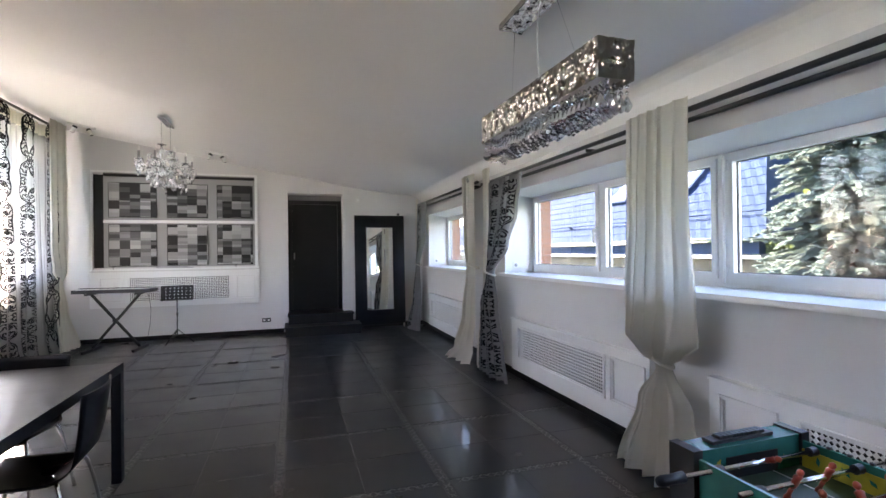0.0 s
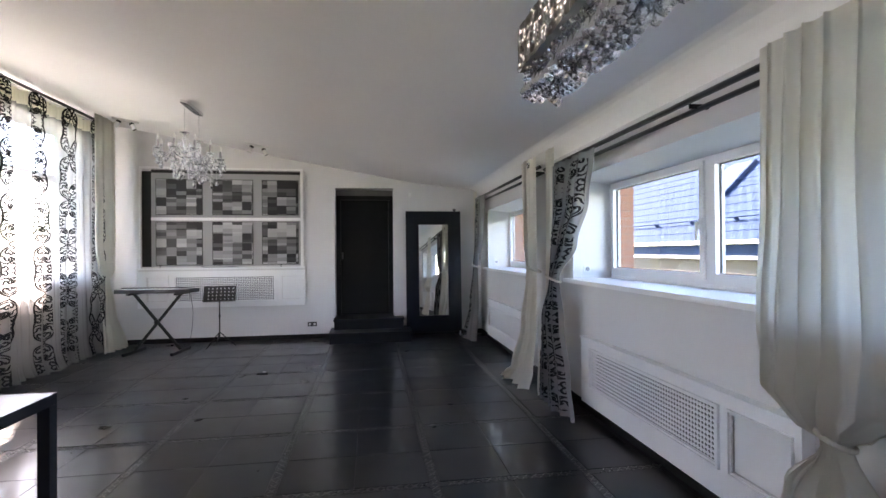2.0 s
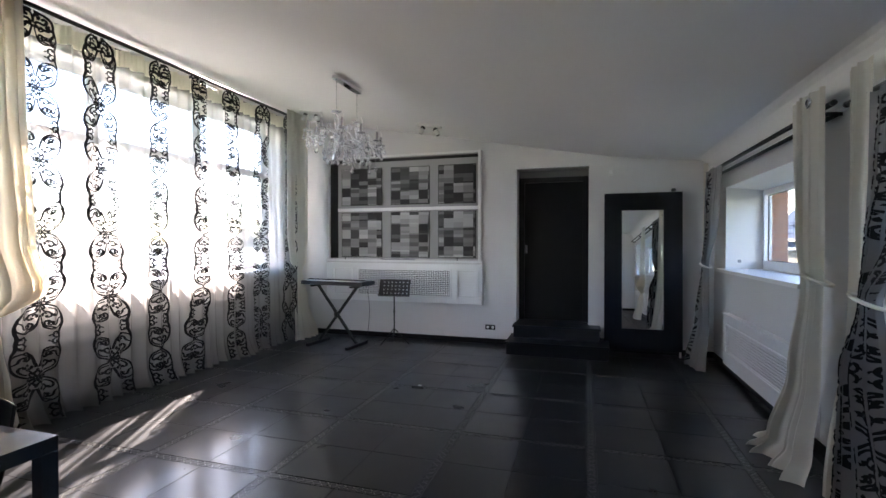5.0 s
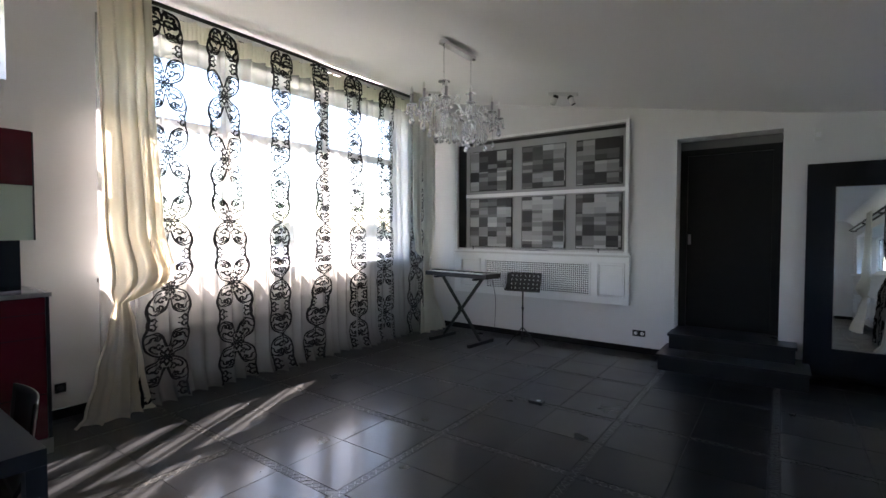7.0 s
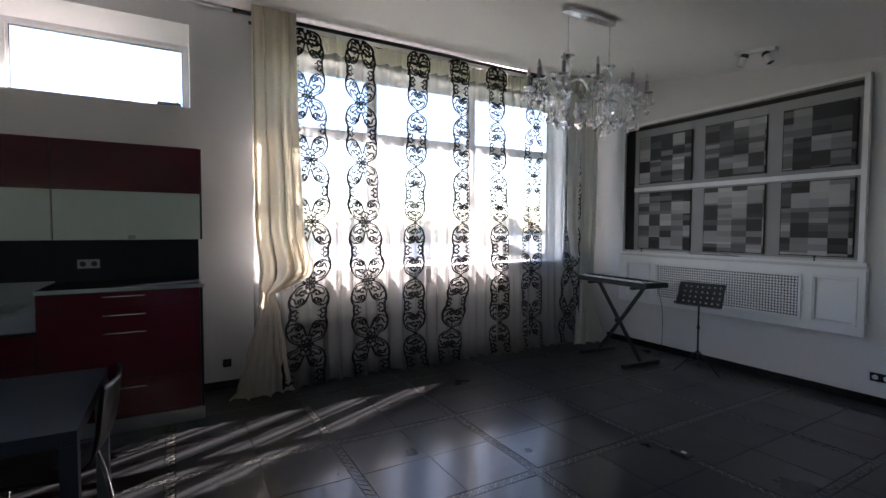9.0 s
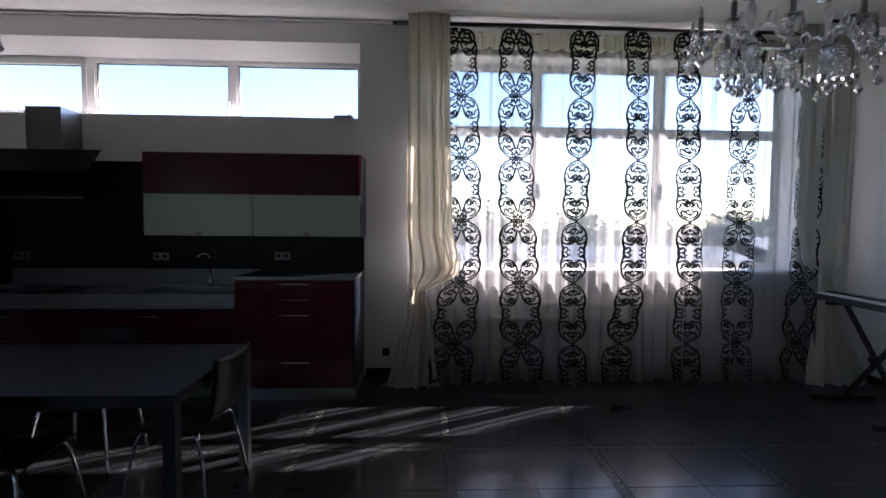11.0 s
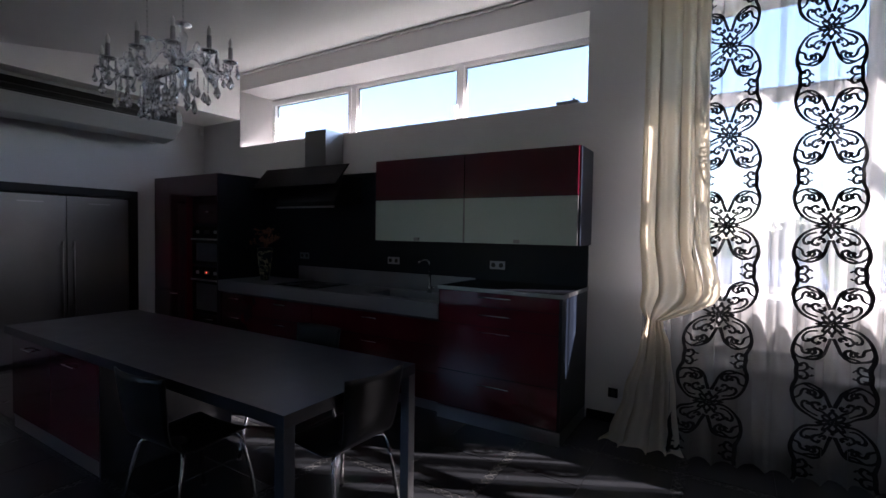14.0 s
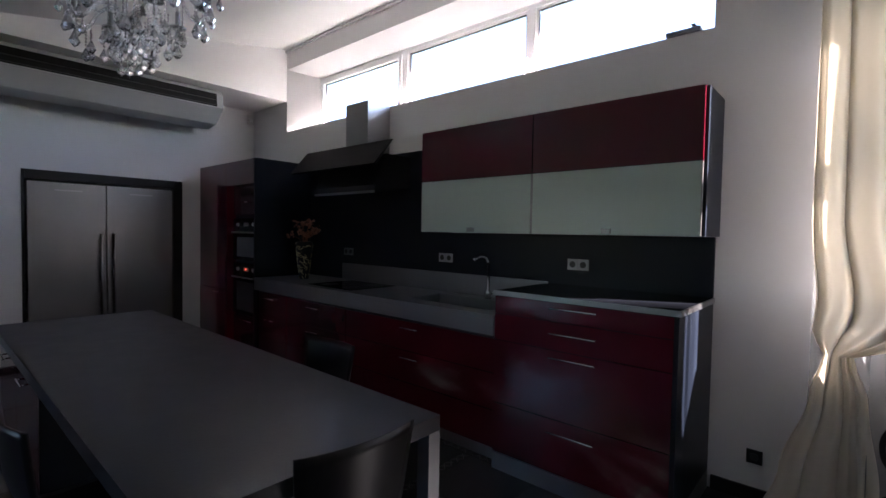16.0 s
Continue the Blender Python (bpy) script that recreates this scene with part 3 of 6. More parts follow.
def rod(name, label, x, y0, y1, z, double=0.0):
    t = thing(name, label, "curtain rod", (x, y0, z))
    bm = bmesh.new()
    add_tube(bm, [(0, 0, 0), (0, y1 - y0, 0)], 0.018, 10)
    part("pole", bm, M_PLASTIC, t, smooth=True)
    if double:
        bm = bmesh.new()
        add_tube(bm, [(double, 0.1, -0.045), (double, y1 - y0 - 0.1, -0.045)], 0.017, 8)
        part("rear_pole", bm, M_PLASTIC, t, smooth=True)
    for e, s in ((0, -1), (y1 - y0, 1)):
        bm = bmesh.new()
        add_lathe(bm, [(0.0125, 0), (0.019, 0.008), (0.019, 0.03), (0.010, 0.04)], Matrix.Translation((0, e, 0)) @ Matrix.Rotation(radians(-90 * s), 4, "X"), 10)
        part("finial", bm, M_PLASTIC, t, smooth=True)
    wall = XW if x < 0 else XE
    n = max(2, int((y1 - y0) / 1.9) + 1)
    for k in range(n):
        y = 0.15 + (y1 - y0 - 0.3) * k / (n - 1)
        bm = bmesh.new()
        add_box(bm, min(wall - x, 0), max(wall - x, 0), y - 0.006, y + 0.006, -0.045, -0.018)
        part("bracket", bm, M_PLASTIC, t)
    return t


rod("curtain_rod", "long black metal curtain rod over the wide window", -3.44, 4.33, 8.72, 3.385, -0.09)
rod("curtain_rod", "long black double curtain rod over the low windows", 2.30, -1.0, 5.55, 2.285, 0.06)
rod("curtain_rod", "short black double curtain rod near the far corner", 2.30, 5.75, 8.90, 2.34, 0.07)

# the wide sheer with its scrollwork bands
SX, SZ = -3.45, 3.33


def sheer_f(u, z, off=0.0, pleat=0.034):
    """u is metres along the cloth from y 4.62."""
    y = 4.62 + u
    k = 1.0 + 0.5 * (1 - z / SZ)
    fl = max(0.0, 1 - z / 0.30) ** 2
    a = 2 * math.pi * u / 0.135 + 0.9 * math.sin(2.1 * u + 0.4 * z) + 0.5 * math.sin(6.7 * u)
    x = SX + pleat * k * math.sin(a) + 0.022 * k * math.sin(2 * math.pi * u / 0.62 + 0.5 * z) + off + 0.07 * fl * (1 + 0.6 * math.sin(5.3 * u)) + 0.03 * (1 - z / SZ)
    return Vector((x, y + 0.014 * math.cos(a) + 0.02 * (1 - z / SZ) * math.sin(1.7 * u), max(z, 0.012 + 0.012 * abs(math.sin(9 * u)))))


sheer = thing("sheer_curtain", "translucent white voile curtain with black scrollwork bands, reaching the floor", "curtain", (0, 0, 0))
part("cloth", cloth_bm(sheer_f, 0.0, SZ - 0.16, 640, 26, -0.17, 3.80), M_SHEER, sheer, smooth=True)


def band_f(u, z, off=0.0):
    p = sheer_f(u, z, off, 0.012)
    p.y = 4.62 + u
    return p


def heading_f(u, z, off=0.0):
    p = sheer_f(u, z, off)
    return p + Vector((0.007 * math.sin(2 * math.pi * u / 0.021), 0, 0))


part("gathered_heading", cloth_bm(heading_f, SZ - 0.16, SZ, 1250, 2, 0, 3.80), cloth_mat("cream_heading", (0.78, 0.74, 0.64), 0.5, clear=0.06), sheer, "gathered cream heading tape", smooth=True)
rr = random.Random(5)
bm = bmesh.new()
for k in range(21):
    u = 0.25 + 3.6 * k / 21 + rr.uniform(-0.05, 0.05)
    w, lean, zb = rr.uniform(0.010, 0.03), rr.uniform(-0.05, 0.05), rr.choice((0.02, 0.02, 0.9))
    g = [[bm.verts.new(sheer_f(u + lean * (1 - z / SZ) + s * w * (0.5 + 0.8 * (1 - z / SZ)), z, 0.008 + 0.008 * (1 - abs(s)))) for s in (-1, 0, 1)] for z in [zb + (SZ - 0.16 - zb) * i / 16 for i in range(17)]]
    for a, b in zip(g, g[1:]):
        for j in range(2):
            bm.faces.new((a[j], a[j + 1], b[j + 1], b[j]))
part("overlapping_folds", bm, M_SHEER, sheer, smooth=True)
for k, (yc, sq, grow) in enumerate(((4.90, 1.1, 0.4), (5.49, 1.1, 0.42), (6.06, 1.12, 0.08), (6.57, 1.06, 0.18), (7.13, 1.0, 0.1), (7.68, 0.9, 0.12), (8.26, 0.8, 0.1))):
    def sqz(z, sq=sq, k=k, grow=grow):
        return (sq * (1 + 0.06 * math.sin(3.1 * z + k)) if sq < 1 else sq) + grow * (1 - z / SZ) ** 1.5
    def lean_f(u, z, off=0.0, k=k):
        return band_f(u + (0.05 * math.sin(0.9 * z + 2 * k) - (0.14 if k == 3 else 0.06 if k in (0, 4) else 0.0) * max(0.0, 1 - z / 1.1)) * 1.0, z, off)
    band = part("scrollwork_band", scroll_bm(lean_f, yc - 4.62, 1.0, SZ - 0.06, 0.03, sqz, 0.044, 0.0116 if k in (2, 3, 4) else 0.0102, 0.034 if k in (2, 3, 4) else 0.0), M_FLOCK, sheer)
    part("fan_top", top_fan(lean_f, yc - 4.62, 1.0, SZ + 0.01, 0.046), M_FLOCK, band)


def tied(name, label, prof, pleats, seed, out, material, z_top, nu, band=None, tie=None, upper=None):
    t = thing(name, label, "curtain")
    f = drape_map(prof, pleats, seed, out)
    part("cloth", cloth_bm(f, 0.006, z_top - 0.10, nu, 64), material, t, smooth=True)
    part("heading", cloth_bm(f, z_top - 0.10, z_top, nu, 2), material, t, smooth=True)
    if band:
        for uc, upm in band:
            part("scrollwork_band", scroll_bm(f, uc, upm, z_top - 0.02, 0.05, off=0.006, wide=0.0105), M_FLOCK, t)
    if tie:
        z, yc, w, x = tie
        bm = bmesh.new()
        ring = [Vector((x + 0.06 * math.cos(a) * out, yc + w * math.sin(a), z + 0.028 * math.sin(a + 0.6))) for a in [2 * math.pi * k / 20 for k in range(21)]]
        add_tube(bm, ring, 0.011, 6)
        part("tieback", bm, M_DRAPE, t, smooth=True)
    return t


tied("drape", "ivory drape tied back beside the wide window, glowing in the sunlight", [(3.46, 4.62, 0.38, 0.024, -3.38), (2.6, 4.62, 0.39, 0.042, -3.36), (1.5, 4.63, 0.42, 0.064, -3.31), (1.12, 4.68, 0.47, 0.075, -3.27), (1.05, 4.66, 0.44, 0.080, -3.26), (0.98, 4.61, 0.34, 0.06, -3.28), (0.91, 4.54, 0.10, 0.025, -3.34), (0.7, 4.54, 0.20, 0.035, -3.35), (0.35, 4.51, 0.34, 0.05, -3.33), (0.06, 4.48, 0.46, 0.055, -3.30), (0.0, 4.46, 0.56, 0.055, -3.28)], 4, 3, 1, M_WARMDRAPE, 3.46, 140)
tied("drape", "ivory drape tied back in the corner by the keyboard", [(3.46, 8.45, 0.54, 0.022, -3.36), (1.6, 8.44, 0.52, 0.035, -3.35), (1.2, 8.44, 0.40, 0.05, -3.34), (1.04, 8.52, 0.12, 0.02, -3.38), (0.6, 8.56, 0.32, 0.04, -3.37), (0.0, 8.58, 0.62, 0.06, -3.28)], 5, 4, 1, M_DRAPE, 3.46, 110)
tied("drape", "cream drape knotted low between two low windows", [(2.36, 2.52, 0.54, 0.018, 2.27), (1.7, 2.52, 0.54, 0.032, 2.26), (1.1, 2.51, 0.62, 0.045, 2.25), (0.86, 2.46, 0.60, 0.075, 2.21), (0.77, 2.45, 0.36, 0.06, 2.21), (0.70, 2.43, 0.10, 0.03, 2.24), (0.45, 2.42, 0.46, 0.045, 2.21), (0.0, 2.38, 0.80, 0.065, 2.13)], 6, 8, -1, M_DRAPE, 2.36, 160, tie=(0.715, 2.43, 0.06, 2.235))
tied("sheer_drape", "grey organza curtain with black scrollwork, tied back beside a window", [(2.26, 4.82, 0.88, 0.030, 2.26), (1.85, 4.86, 0.76, 0.038, 2.25), (1.5, 4.97, 0.54, 0.048, 2.24), (1.17, 5.18, 0.13, 0.035, 2.24), (0.8, 5.10, 0.40, 0.060, 2.19), (0.3, 4.98, 0.66, 0.050, 2.15), (0.0, 4.96, 0.80, 0.048, 2.15)], 6, 11, -1, M_SHEERGREY, 2.26, 170, band=((0.30, 1.0), (0.74, 1.0)), tie=(1.17, 5.20, 0.12, 2.23))
tied("drape", "white drape gathered beside the grey organza curtain", [(2.46, 5.38, 0.24, 0.022, 2.28), (1.18, 5.36, 0.14, 0.03, 2.26), (0.0, 5.36, 0.34, 0.04, 2.18)], 3, 13, -1, M_DRAPE, 2.46, 70)
gd = tied("drape", "white drape with a metal eyelet, tied back at the pier", [(2.46, 5.98, 0.46, 0.022, 2.26), (1.5, 5.95, 0.40, 0.03, 2.26), (1.20, 5.88, 0.28, 0.03, 2.25), (0.6, 5.88, 0.38, 0.045, 2.21), (0.15, 5.88, 0.54, 0.06, 2.13), (0.0, 5.92, 0.80, 0.07, 2.05)], 4, 17, -1, M_DRAPE, 2.46, 90, tie=(1.24, 5.74, 0.14, 2.23))
bm = bmesh.new()
add_tube(bm, [Vector((2.225, 5.88 + 0.028 * math.cos(a), 2.385 + 0.028 * math.sin(a))) for a in [2 * math.pi * k / 14 for k in range(15)]], 0.008, 6)
part("eyelet", bm, M_CHROME, gd, smooth=True)
tied("drape", "white drape hanging in the far corner", [(2.46, 8.82, 0.14, 0.02, 2.28), (1.2, 8.80, 0.10, 0.025, 2.27), (0.0, 8.82, 0.26, 0.035, 2.18)], 3, 19, -1, M_DRAPE, 2.46, 60)
tied("sheer_drape", "grey organza curtain tied back near the far corner", [(2.34, 8.42, 0.62, 0.028, 2.27), (1.7, 8.48, 0.50, 0.035, 2.26), (1.2, 8.66, 0.12, 0.03, 2.25), (0.6, 8.58, 0.36, 0.05, 2.20), (0.0, 8.50, 0.66, 0.07, 2.10)], 6, 23, -1, M_SHEERGREY, 2.34, 120, band=((0.62, 1.5),), tie=(1.2, 8.68, 0.09, 2.25))


# ---- radiator covers ----
def cover(name, label, m, length, height, grille, panels, grille_z, cell=0.027, depth=0.05, z_ofs=0.0):
    """A panelled cover; local x along it, y out of the wall, z up."""
    t = thing(name, label, "radiator cover")
    t.matrix_basis = m
    g0, g1 = grille
    a, b = grille_z
    holes = [(g0, g1, a, b)] + [(p, q, a, b) for p, q in panels]
    xs = sorted({0, length, *(h[0] for h in holes), *(h[1] for h in holes)})
    bm = bmesh.new()
    zs, cv = [0, a, b, height], {}

    def at(i, j, y):
        if (i, j, y) not in cv:
            cv[(i, j, y)] = bm.verts.new((xs[i], depth - 0.018 * (1 - y), zs[j]))
        return cv[(i, j, y)]

    def solid(i, j):
        return 0 <= i < len(xs) - 1 and 0 <= j < 3 and not (j == 1 and any(h[0] <= xs[i] and h[1] >= xs[i + 1] for h in holes))
    for i in range(len(xs) - 1):
        for j in range(3):
            if solid(i, j):
                for y in (0, 1):
                    bm.faces.new((at(i, j, y), at(i + 1, j, y), at(i + 1, j + 1, y), at(i, j + 1, y)))
                for di, dj, p, q in ((-1, 0, (i, j), (i, j + 1)), (1, 0, (i + 1, j), (i + 1, j + 1)), (0, -1, (i, j), (i + 1, j)), (0, 1, (i, j + 1), (i + 1, j + 1))):
                    if not solid(i + di, j + dj):
                        bm.faces.new((at(*p, 0), at(*q, 0), at(*q, 1), at(*p, 1)))
    part("front", bm, M_TRIM, t)
    bm = bmesh.new()
    add_box(bm, 0, length, 0.002, depth - 0.018, height - 0.018, height)
    add_box(bm, 0, 0.018, 0.002, depth - 0.018, 0, height - 0.018), add_box(bm, length - 0.018, length, 0.002, depth - 0.018, 0, height - 0.018)
    part("box_sides", bm, M_TRIM, t)
    box_part("cap", t, M_TRIM, -0.008, length + 0.008, 0.002, depth + 0.008, height, height + 0.016, 0.004)
    for k, h in enumerate(holes):
        for r0, r1, h0, h1 in ((0, 0.014, depth, depth + 0.016), (0.014, 0.026, depth - 0.008, depth + 0.004)):
            bm = bmesh.new()
            x0, x1, z0, z1 = h[0] + r0, h[1] - r0, h[2] + r0, h[3] - r0
            w = r1 - r0
            add_box(bm, x0, x1, h0 if r0 else h0 - 0.001, h1, z0, z0 + w), add_box(bm, x0, x1, h0 if r0 else h0 - 0.001, h1, z1 - w, z1)
            add_box(bm, x0, x0 + w, h0, h1, z0 + w, z1 - w), add_box(bm, x1 - w, x1, h0, h1, z0 + w, z1 - w)
            part("moulding", bm, M_TRIM, t)
        if k:
            box_part("inset_panel", t, M_TRIM, h[0] + 0.032, h[1] - 0.032, depth - 0.024, depth - 0.012, h[2] + 0.032, h[3] - 0.032, 0.0)
    x0, x1, z0, z1 = g0 + 0.02, g1 - 0.02, a + 0.02, b - 0.02
    nx, nz = int((x1 - x0) / cell), int((z1 - z0) / cell)
    cx, cz = (x1 - x0) / nx, (z1 - z0) / nz
    V, F = [], []
    y0, y1 = depth - 0.010, depth - 0.005
    for i in range(nx):
        for j in range(nz):
            ox, oz, n0 = x0 + i * cx, z0 + j * cz, len(V)
            r = 0.45
            V += [(ox, y1, oz), (ox + cx, y1, oz), (ox + cx, y1, oz + cz), (ox, y1, oz + cz)]
            for y in (y1, y0):
                V += [(ox + cx * 0.5, y, oz + cz * (0.5 - r)), (ox + cx * (0.5 + r), y, oz + cz * 0.5), (ox + cx * 0.5, y, oz + cz * (0.5 + r)), (ox + cx * (0.5 - r), y, oz + cz * 0.5)]
            for q in range(4):
                p = (q + 1) % 4
                F += [(n0 + q, n0 + p, n0 + 4 + q), (n0 + p, n0 + 4 + p, n0 + 4 + q), (n0 + 4 + q, n0 + 4 + p, n0 + 8 + p, n0 + 8 + q)]
    me = bpy.data.meshes.new("grille")
    me.from_pydata(V, [], F)
    me.materials.append(M_TRIM)
    gr = new("grille", me)
    gr.parent = t
    tagged(gr, "perforated white lattice")
    # added dark sheet: the cover's inner shade, put in as colour
    box_part("shade_backing", t, M_GRILLSHADE, g0, g1, 0.003, 0.012, a, b, 0.0)
    return t


def east_m(y, z):
    return Matrix(((0, -1, 0, XE), (-1, 0, 0, y), (0, 0, 1, z), (0, 0, 0, 1)))


def north_m(x, z):
    return Matrix(((1, 0, 0, x), (0, -1, 0, YN), (0, 0, 1, z), (0, 0, 0, 1)))


cover("radiator_cover", "white panelled radiator cover with a lattice grille under the low window", east_m(4.86, 0.10), 2.18, 0.56, (0.17, 1.69), ((0.02 + 1.73, 2.14),), (0.15, 0.50), depth=0.07)
cover("radiator_cover", "white panelled radiator cover behind the foosball table", east_m(2.19, 0.10), 2.6, 0.56, (0.52, 2.10), ((0.07, 0.42), (2.16, 2.52)), (0.12, 0.49), depth=0.07)
cover("radiator_cover", "white panelled radiator cover near the far corner", east_m(8.30, 0.10), 2.15, 0.56, (0.15, 1.95), (), (0.15, 0.47), depth=0.07)
cover("radiator_cover", "white wall-hung radiator cover under the row of prints", north_m(-3.16, 0.57), 2.56, 0.57, (0.54, 2.09), ((0.12, 0.46), (2.17, 2.51)), (0.08, 0.51), depth=0.06)
cover("radiator_cover", "long white radiator cover behind the sheer curtain", Matrix(((0, 1, 0, XW), (1, 0, 0, 4.72), (0, 0, 1, 0.10), (0, 0, 0, 1))), 3.5, 0.62, (0.10, 1.65), ((1.75, 1.95),), (0.12, 0.50), depth=0.07)

# ---- the row of prints on the north wall ----
board = thing("print_panel", "pale panel in a thin white frame holding six grey prints", "wall panel", (-3.14, YN, 1.18))
box_part("backboard", board, M_PICBOARD, 0.17, 2.47, -0.022, -0.003, 0.05, 1.62, 0.0)
box_part("dark_edge", board, M_BLACK, 0.03, 0.168, -0.020, -0.003, 0.05, 1.58, 0.0, "black strip along one side")
box_part("dark_head", board, M_BLACK, 0.17, 2.47, -0.030, -0.023, 1.555, 1.60, 0.0, "thin black strip along the top")
for nm, b in (("frame_side", (0, 0.028, 0.03, 1.65)), ("frame_side", (2.475, 2.515, 0.03, 1.65)), ("frame_head", (0.028, 2.475, 1.62, 1.65)), ("ledge", (-0.02, 2.54, 0.0, 0.028)), ("mid_rail", (0.17, 2.47, 0.79, 0.84))):
    box_part(nm, board, M_TRIM, b[0], b[1], -0.05 if nm != "mid_rail" else -0.034, -0.0225 if nm == "mid_rail" else -0.002, b[2], b[3], 0.003)
for j, (z0, z1) in enumerate(((1.25, 1.95), (2.06, 2.64))):
    for i, (x0, x1) in enumerate(((-2.90, -2.20), (-2.05, -1.42), (-1.28, -0.70))):
        x0, x1, za, zb = x0 + 3.14, x1 + 3.14, z0 - 1.18, z1 - 1.18
        p = box_part("print", board, M_BLACK, x0, x1, -0.036, -0.0235, za, zb, 0.0, "grey and black blurred print")
        box_part("printed_sheet", p, block_mat("blurred_print", i + 3 * j + 1), x0 + 0.008, x1 - 0.008, -0.040, -0.0365, za + 0.008, zb - 0.008, 0.0)
for x in (-2.83, -0.98):
    c = thing("clip_hook", "small black clip on the ledge", "hook", (x, YN - 0.055, 1.208))
    box_part("clip_stem", c, M_PLASTIC, -0.005, 0.005, 0, 0.006, 0, 0.035, 0.001)
    box_part("clip_head", c, M_PLASTIC, -0.012, 0.012, -0.004, 0.01, 0.035, 0.043, 0.001)


def socket(m, label, n=2, material=None, inner=None):
    t = thing("socket", label, "socket")
    t.matrix_basis = m
    for k in range(n):
        x = (k - (n - 1) / 2) * 0.074
        box_part("plate", t, material or M_WHITEPLASTIC, x - 0.036, x + 0.036, 0.001, 0.009, -0.036, 0.036, 0.003)
        bm = bmesh.new()
        add_lathe(bm, [(0.021, 0.0), (0.021, 0.0025)], Matrix.Translation((x, 0.009, 0)) @ Matrix.Rotation(radians(-90), 4, "X"), 16)
        part("well", bm, inner or M_GREYMETAL, t)
        for s in (-1, 1):
            bm = bmesh.new()
            add_lathe(bm, [(0.003, 0.0), (0.003, 0.001)], Matrix.Translation((x + s * 0.0095, 0.0116, 0)) @ Matrix.Rotation(radians(-90), 4, "X"), 8)
            part("pin_hole", bm, M_SEAL, t)
    return t


socket(north_m(-0.49, 0.24), "black double wall socket above the skirting", 2, M_BLACK, M_WHITEPLASTIC)
WEST_M = lambda y, z, x=XW: Matrix(((0, 1, 0, x), (1, 0, 0, y), (0, 0, 1, z), (0, 0, 0, 1)))
socket(WEST_M(4.22, 0.24), "black wall socket beside the ivory drape", 1, M_BLACK, M_PLASTIC)
rv = Matrix(((1, 0, 0, 2.56), (0, -1, 0, EAST_WIN[1]), (0, 0, 1, 1.26), (0, 0, 0, 1)))
socket(rv, "white wall socket in the window reveal", 1)
socket(Matrix(((1, 0, 0, 2.56), (0, -1, 0, EAST_WIN_FAR[1]), (0, 0, 1, 1.26), (0, 0, 0, 1))), "white wall socket in the far reveal", 1)
det = thing("motion_sensor", "small white motion sensor on the wall beside the door", "sensor", (1.16, YN, 2.44))
box_part("housing", det, M_WHITEPLASTIC, -0.03, 0.03, -0.045, -0.001, -0.055, 0.055, 0.012)
box_part("lens", det, M_UPVC, -0.02, 0.02, -0.050, -0.046, -0.035, 0.01, 0.002)
det = thing("motion_sensor", "small white motion sensor high in the kitchen corner", "sensor", (-3.60, YS, 2.79))
box_part("housing", det, M_WHITEPLASTIC, -0.03, 0.03, 0.001, 0.05, -0.06, 0.06, 0.012)
box_part("lens", det, M_UPVC, -0.02, 0.02, 0.051, 0.054, -0.035, 0.01, 0.001)

# ---- mirror by the door ----
mi = thing("floor_mirror", "tall mirror in a wide gloss black frame leaning on the wall", "mirror")
mi.matrix_basis = Matrix.Translation((1.555, 8.86, 0.075)) @ Matrix.Rotation(radians(-2.2), 4, "X")
for nm, b in (("frame_stile", (-0.475, -0.255, 0, 2.06)), ("frame_stile", (0.255, 0.475, 0, 2.06)), ("frame_head", (-0.255, 0.255, 1.83, 2.06)), ("frame_foot", (-0.255, 0.255, 0, 0.27))):
    box_part(nm, mi, M_GLOSSBLACK, b[0], b[1], -0.03, 0.02, b[2], b[3], 0.004)
box_part("bevel_rim", mi, M_CHROME, -0.254, 0.254, -0.012, -0.008, 0.271, 1.829, 0.0)
box_part("mirror_glass", mi, M_MIRROR, -0.245, 0.245, -0.016, -0.0125, 0.28, 1.82, 0.0)
for sx in (-1, 1):
    box_part("foot", mi, M_WHITEPLASTIC, sx * 0.45 - 0.012, sx * 0.45 + 0.012, -0.02, 0.0, -0.075, -0.001, 0.003)
cam_t = thing("puck_on_mirror", "small black device lying on the mirror frame", "device", (1.93, 8.99 - 0.045, 2.142))
bm = bmesh.new()
add_lathe(bm, [(0.022, 0), (0.028, 0.01), (0.028, 0.03), (0.018, 0.04)], Matrix.Identity(4), 14)
part("body", bm, M_PLASTIC, cam_t, smooth=True)
pk = thing("floor_remote", "small black device lying on the floor tiles", "remote control", (-0.78, 6.71, 0.0))
box_part("body", pk, M_PLASTIC, -0.06, 0.06, -0.035, 0.035, 0.001, 0.026, 0.006)
box_part("button", pk, M_WHITEPLASTIC, 0.0, 0.03, -0.012, 0.012, 0.026, 0.029, 0.001)

wc = thing("loose_cable", "grey cable lying loosely on the ledge under the prints", "cable", (0, 0, 0))
bm = bmesh.new()
add_tube(bm, spline([(-2.22, YN - 0.035, 1.222), (-2.15, YN - 0.04, 1.235), (-1.95, YN - 0.03, 1.243), (-1.7, YN - 0.04, 1.216), (-1.68, YN - 0.03, 1.214), (-2.0, YN - 0.02, 1.216), (-2.2, YN - 0.03, 1.214)], 5), 0.006, 6)
part("lead", bm, M_GREYMETAL, wc, smooth=True)
op = thing("window_opener", "small dark opener on the lower edge of the strip window", "window opener", (XW, 3.80, 2.55))
box_part("housing", op, M_GREYMETAL, -0.06, 0.025, -0.09, 0.09, 0.001, 0.022, 0.004)
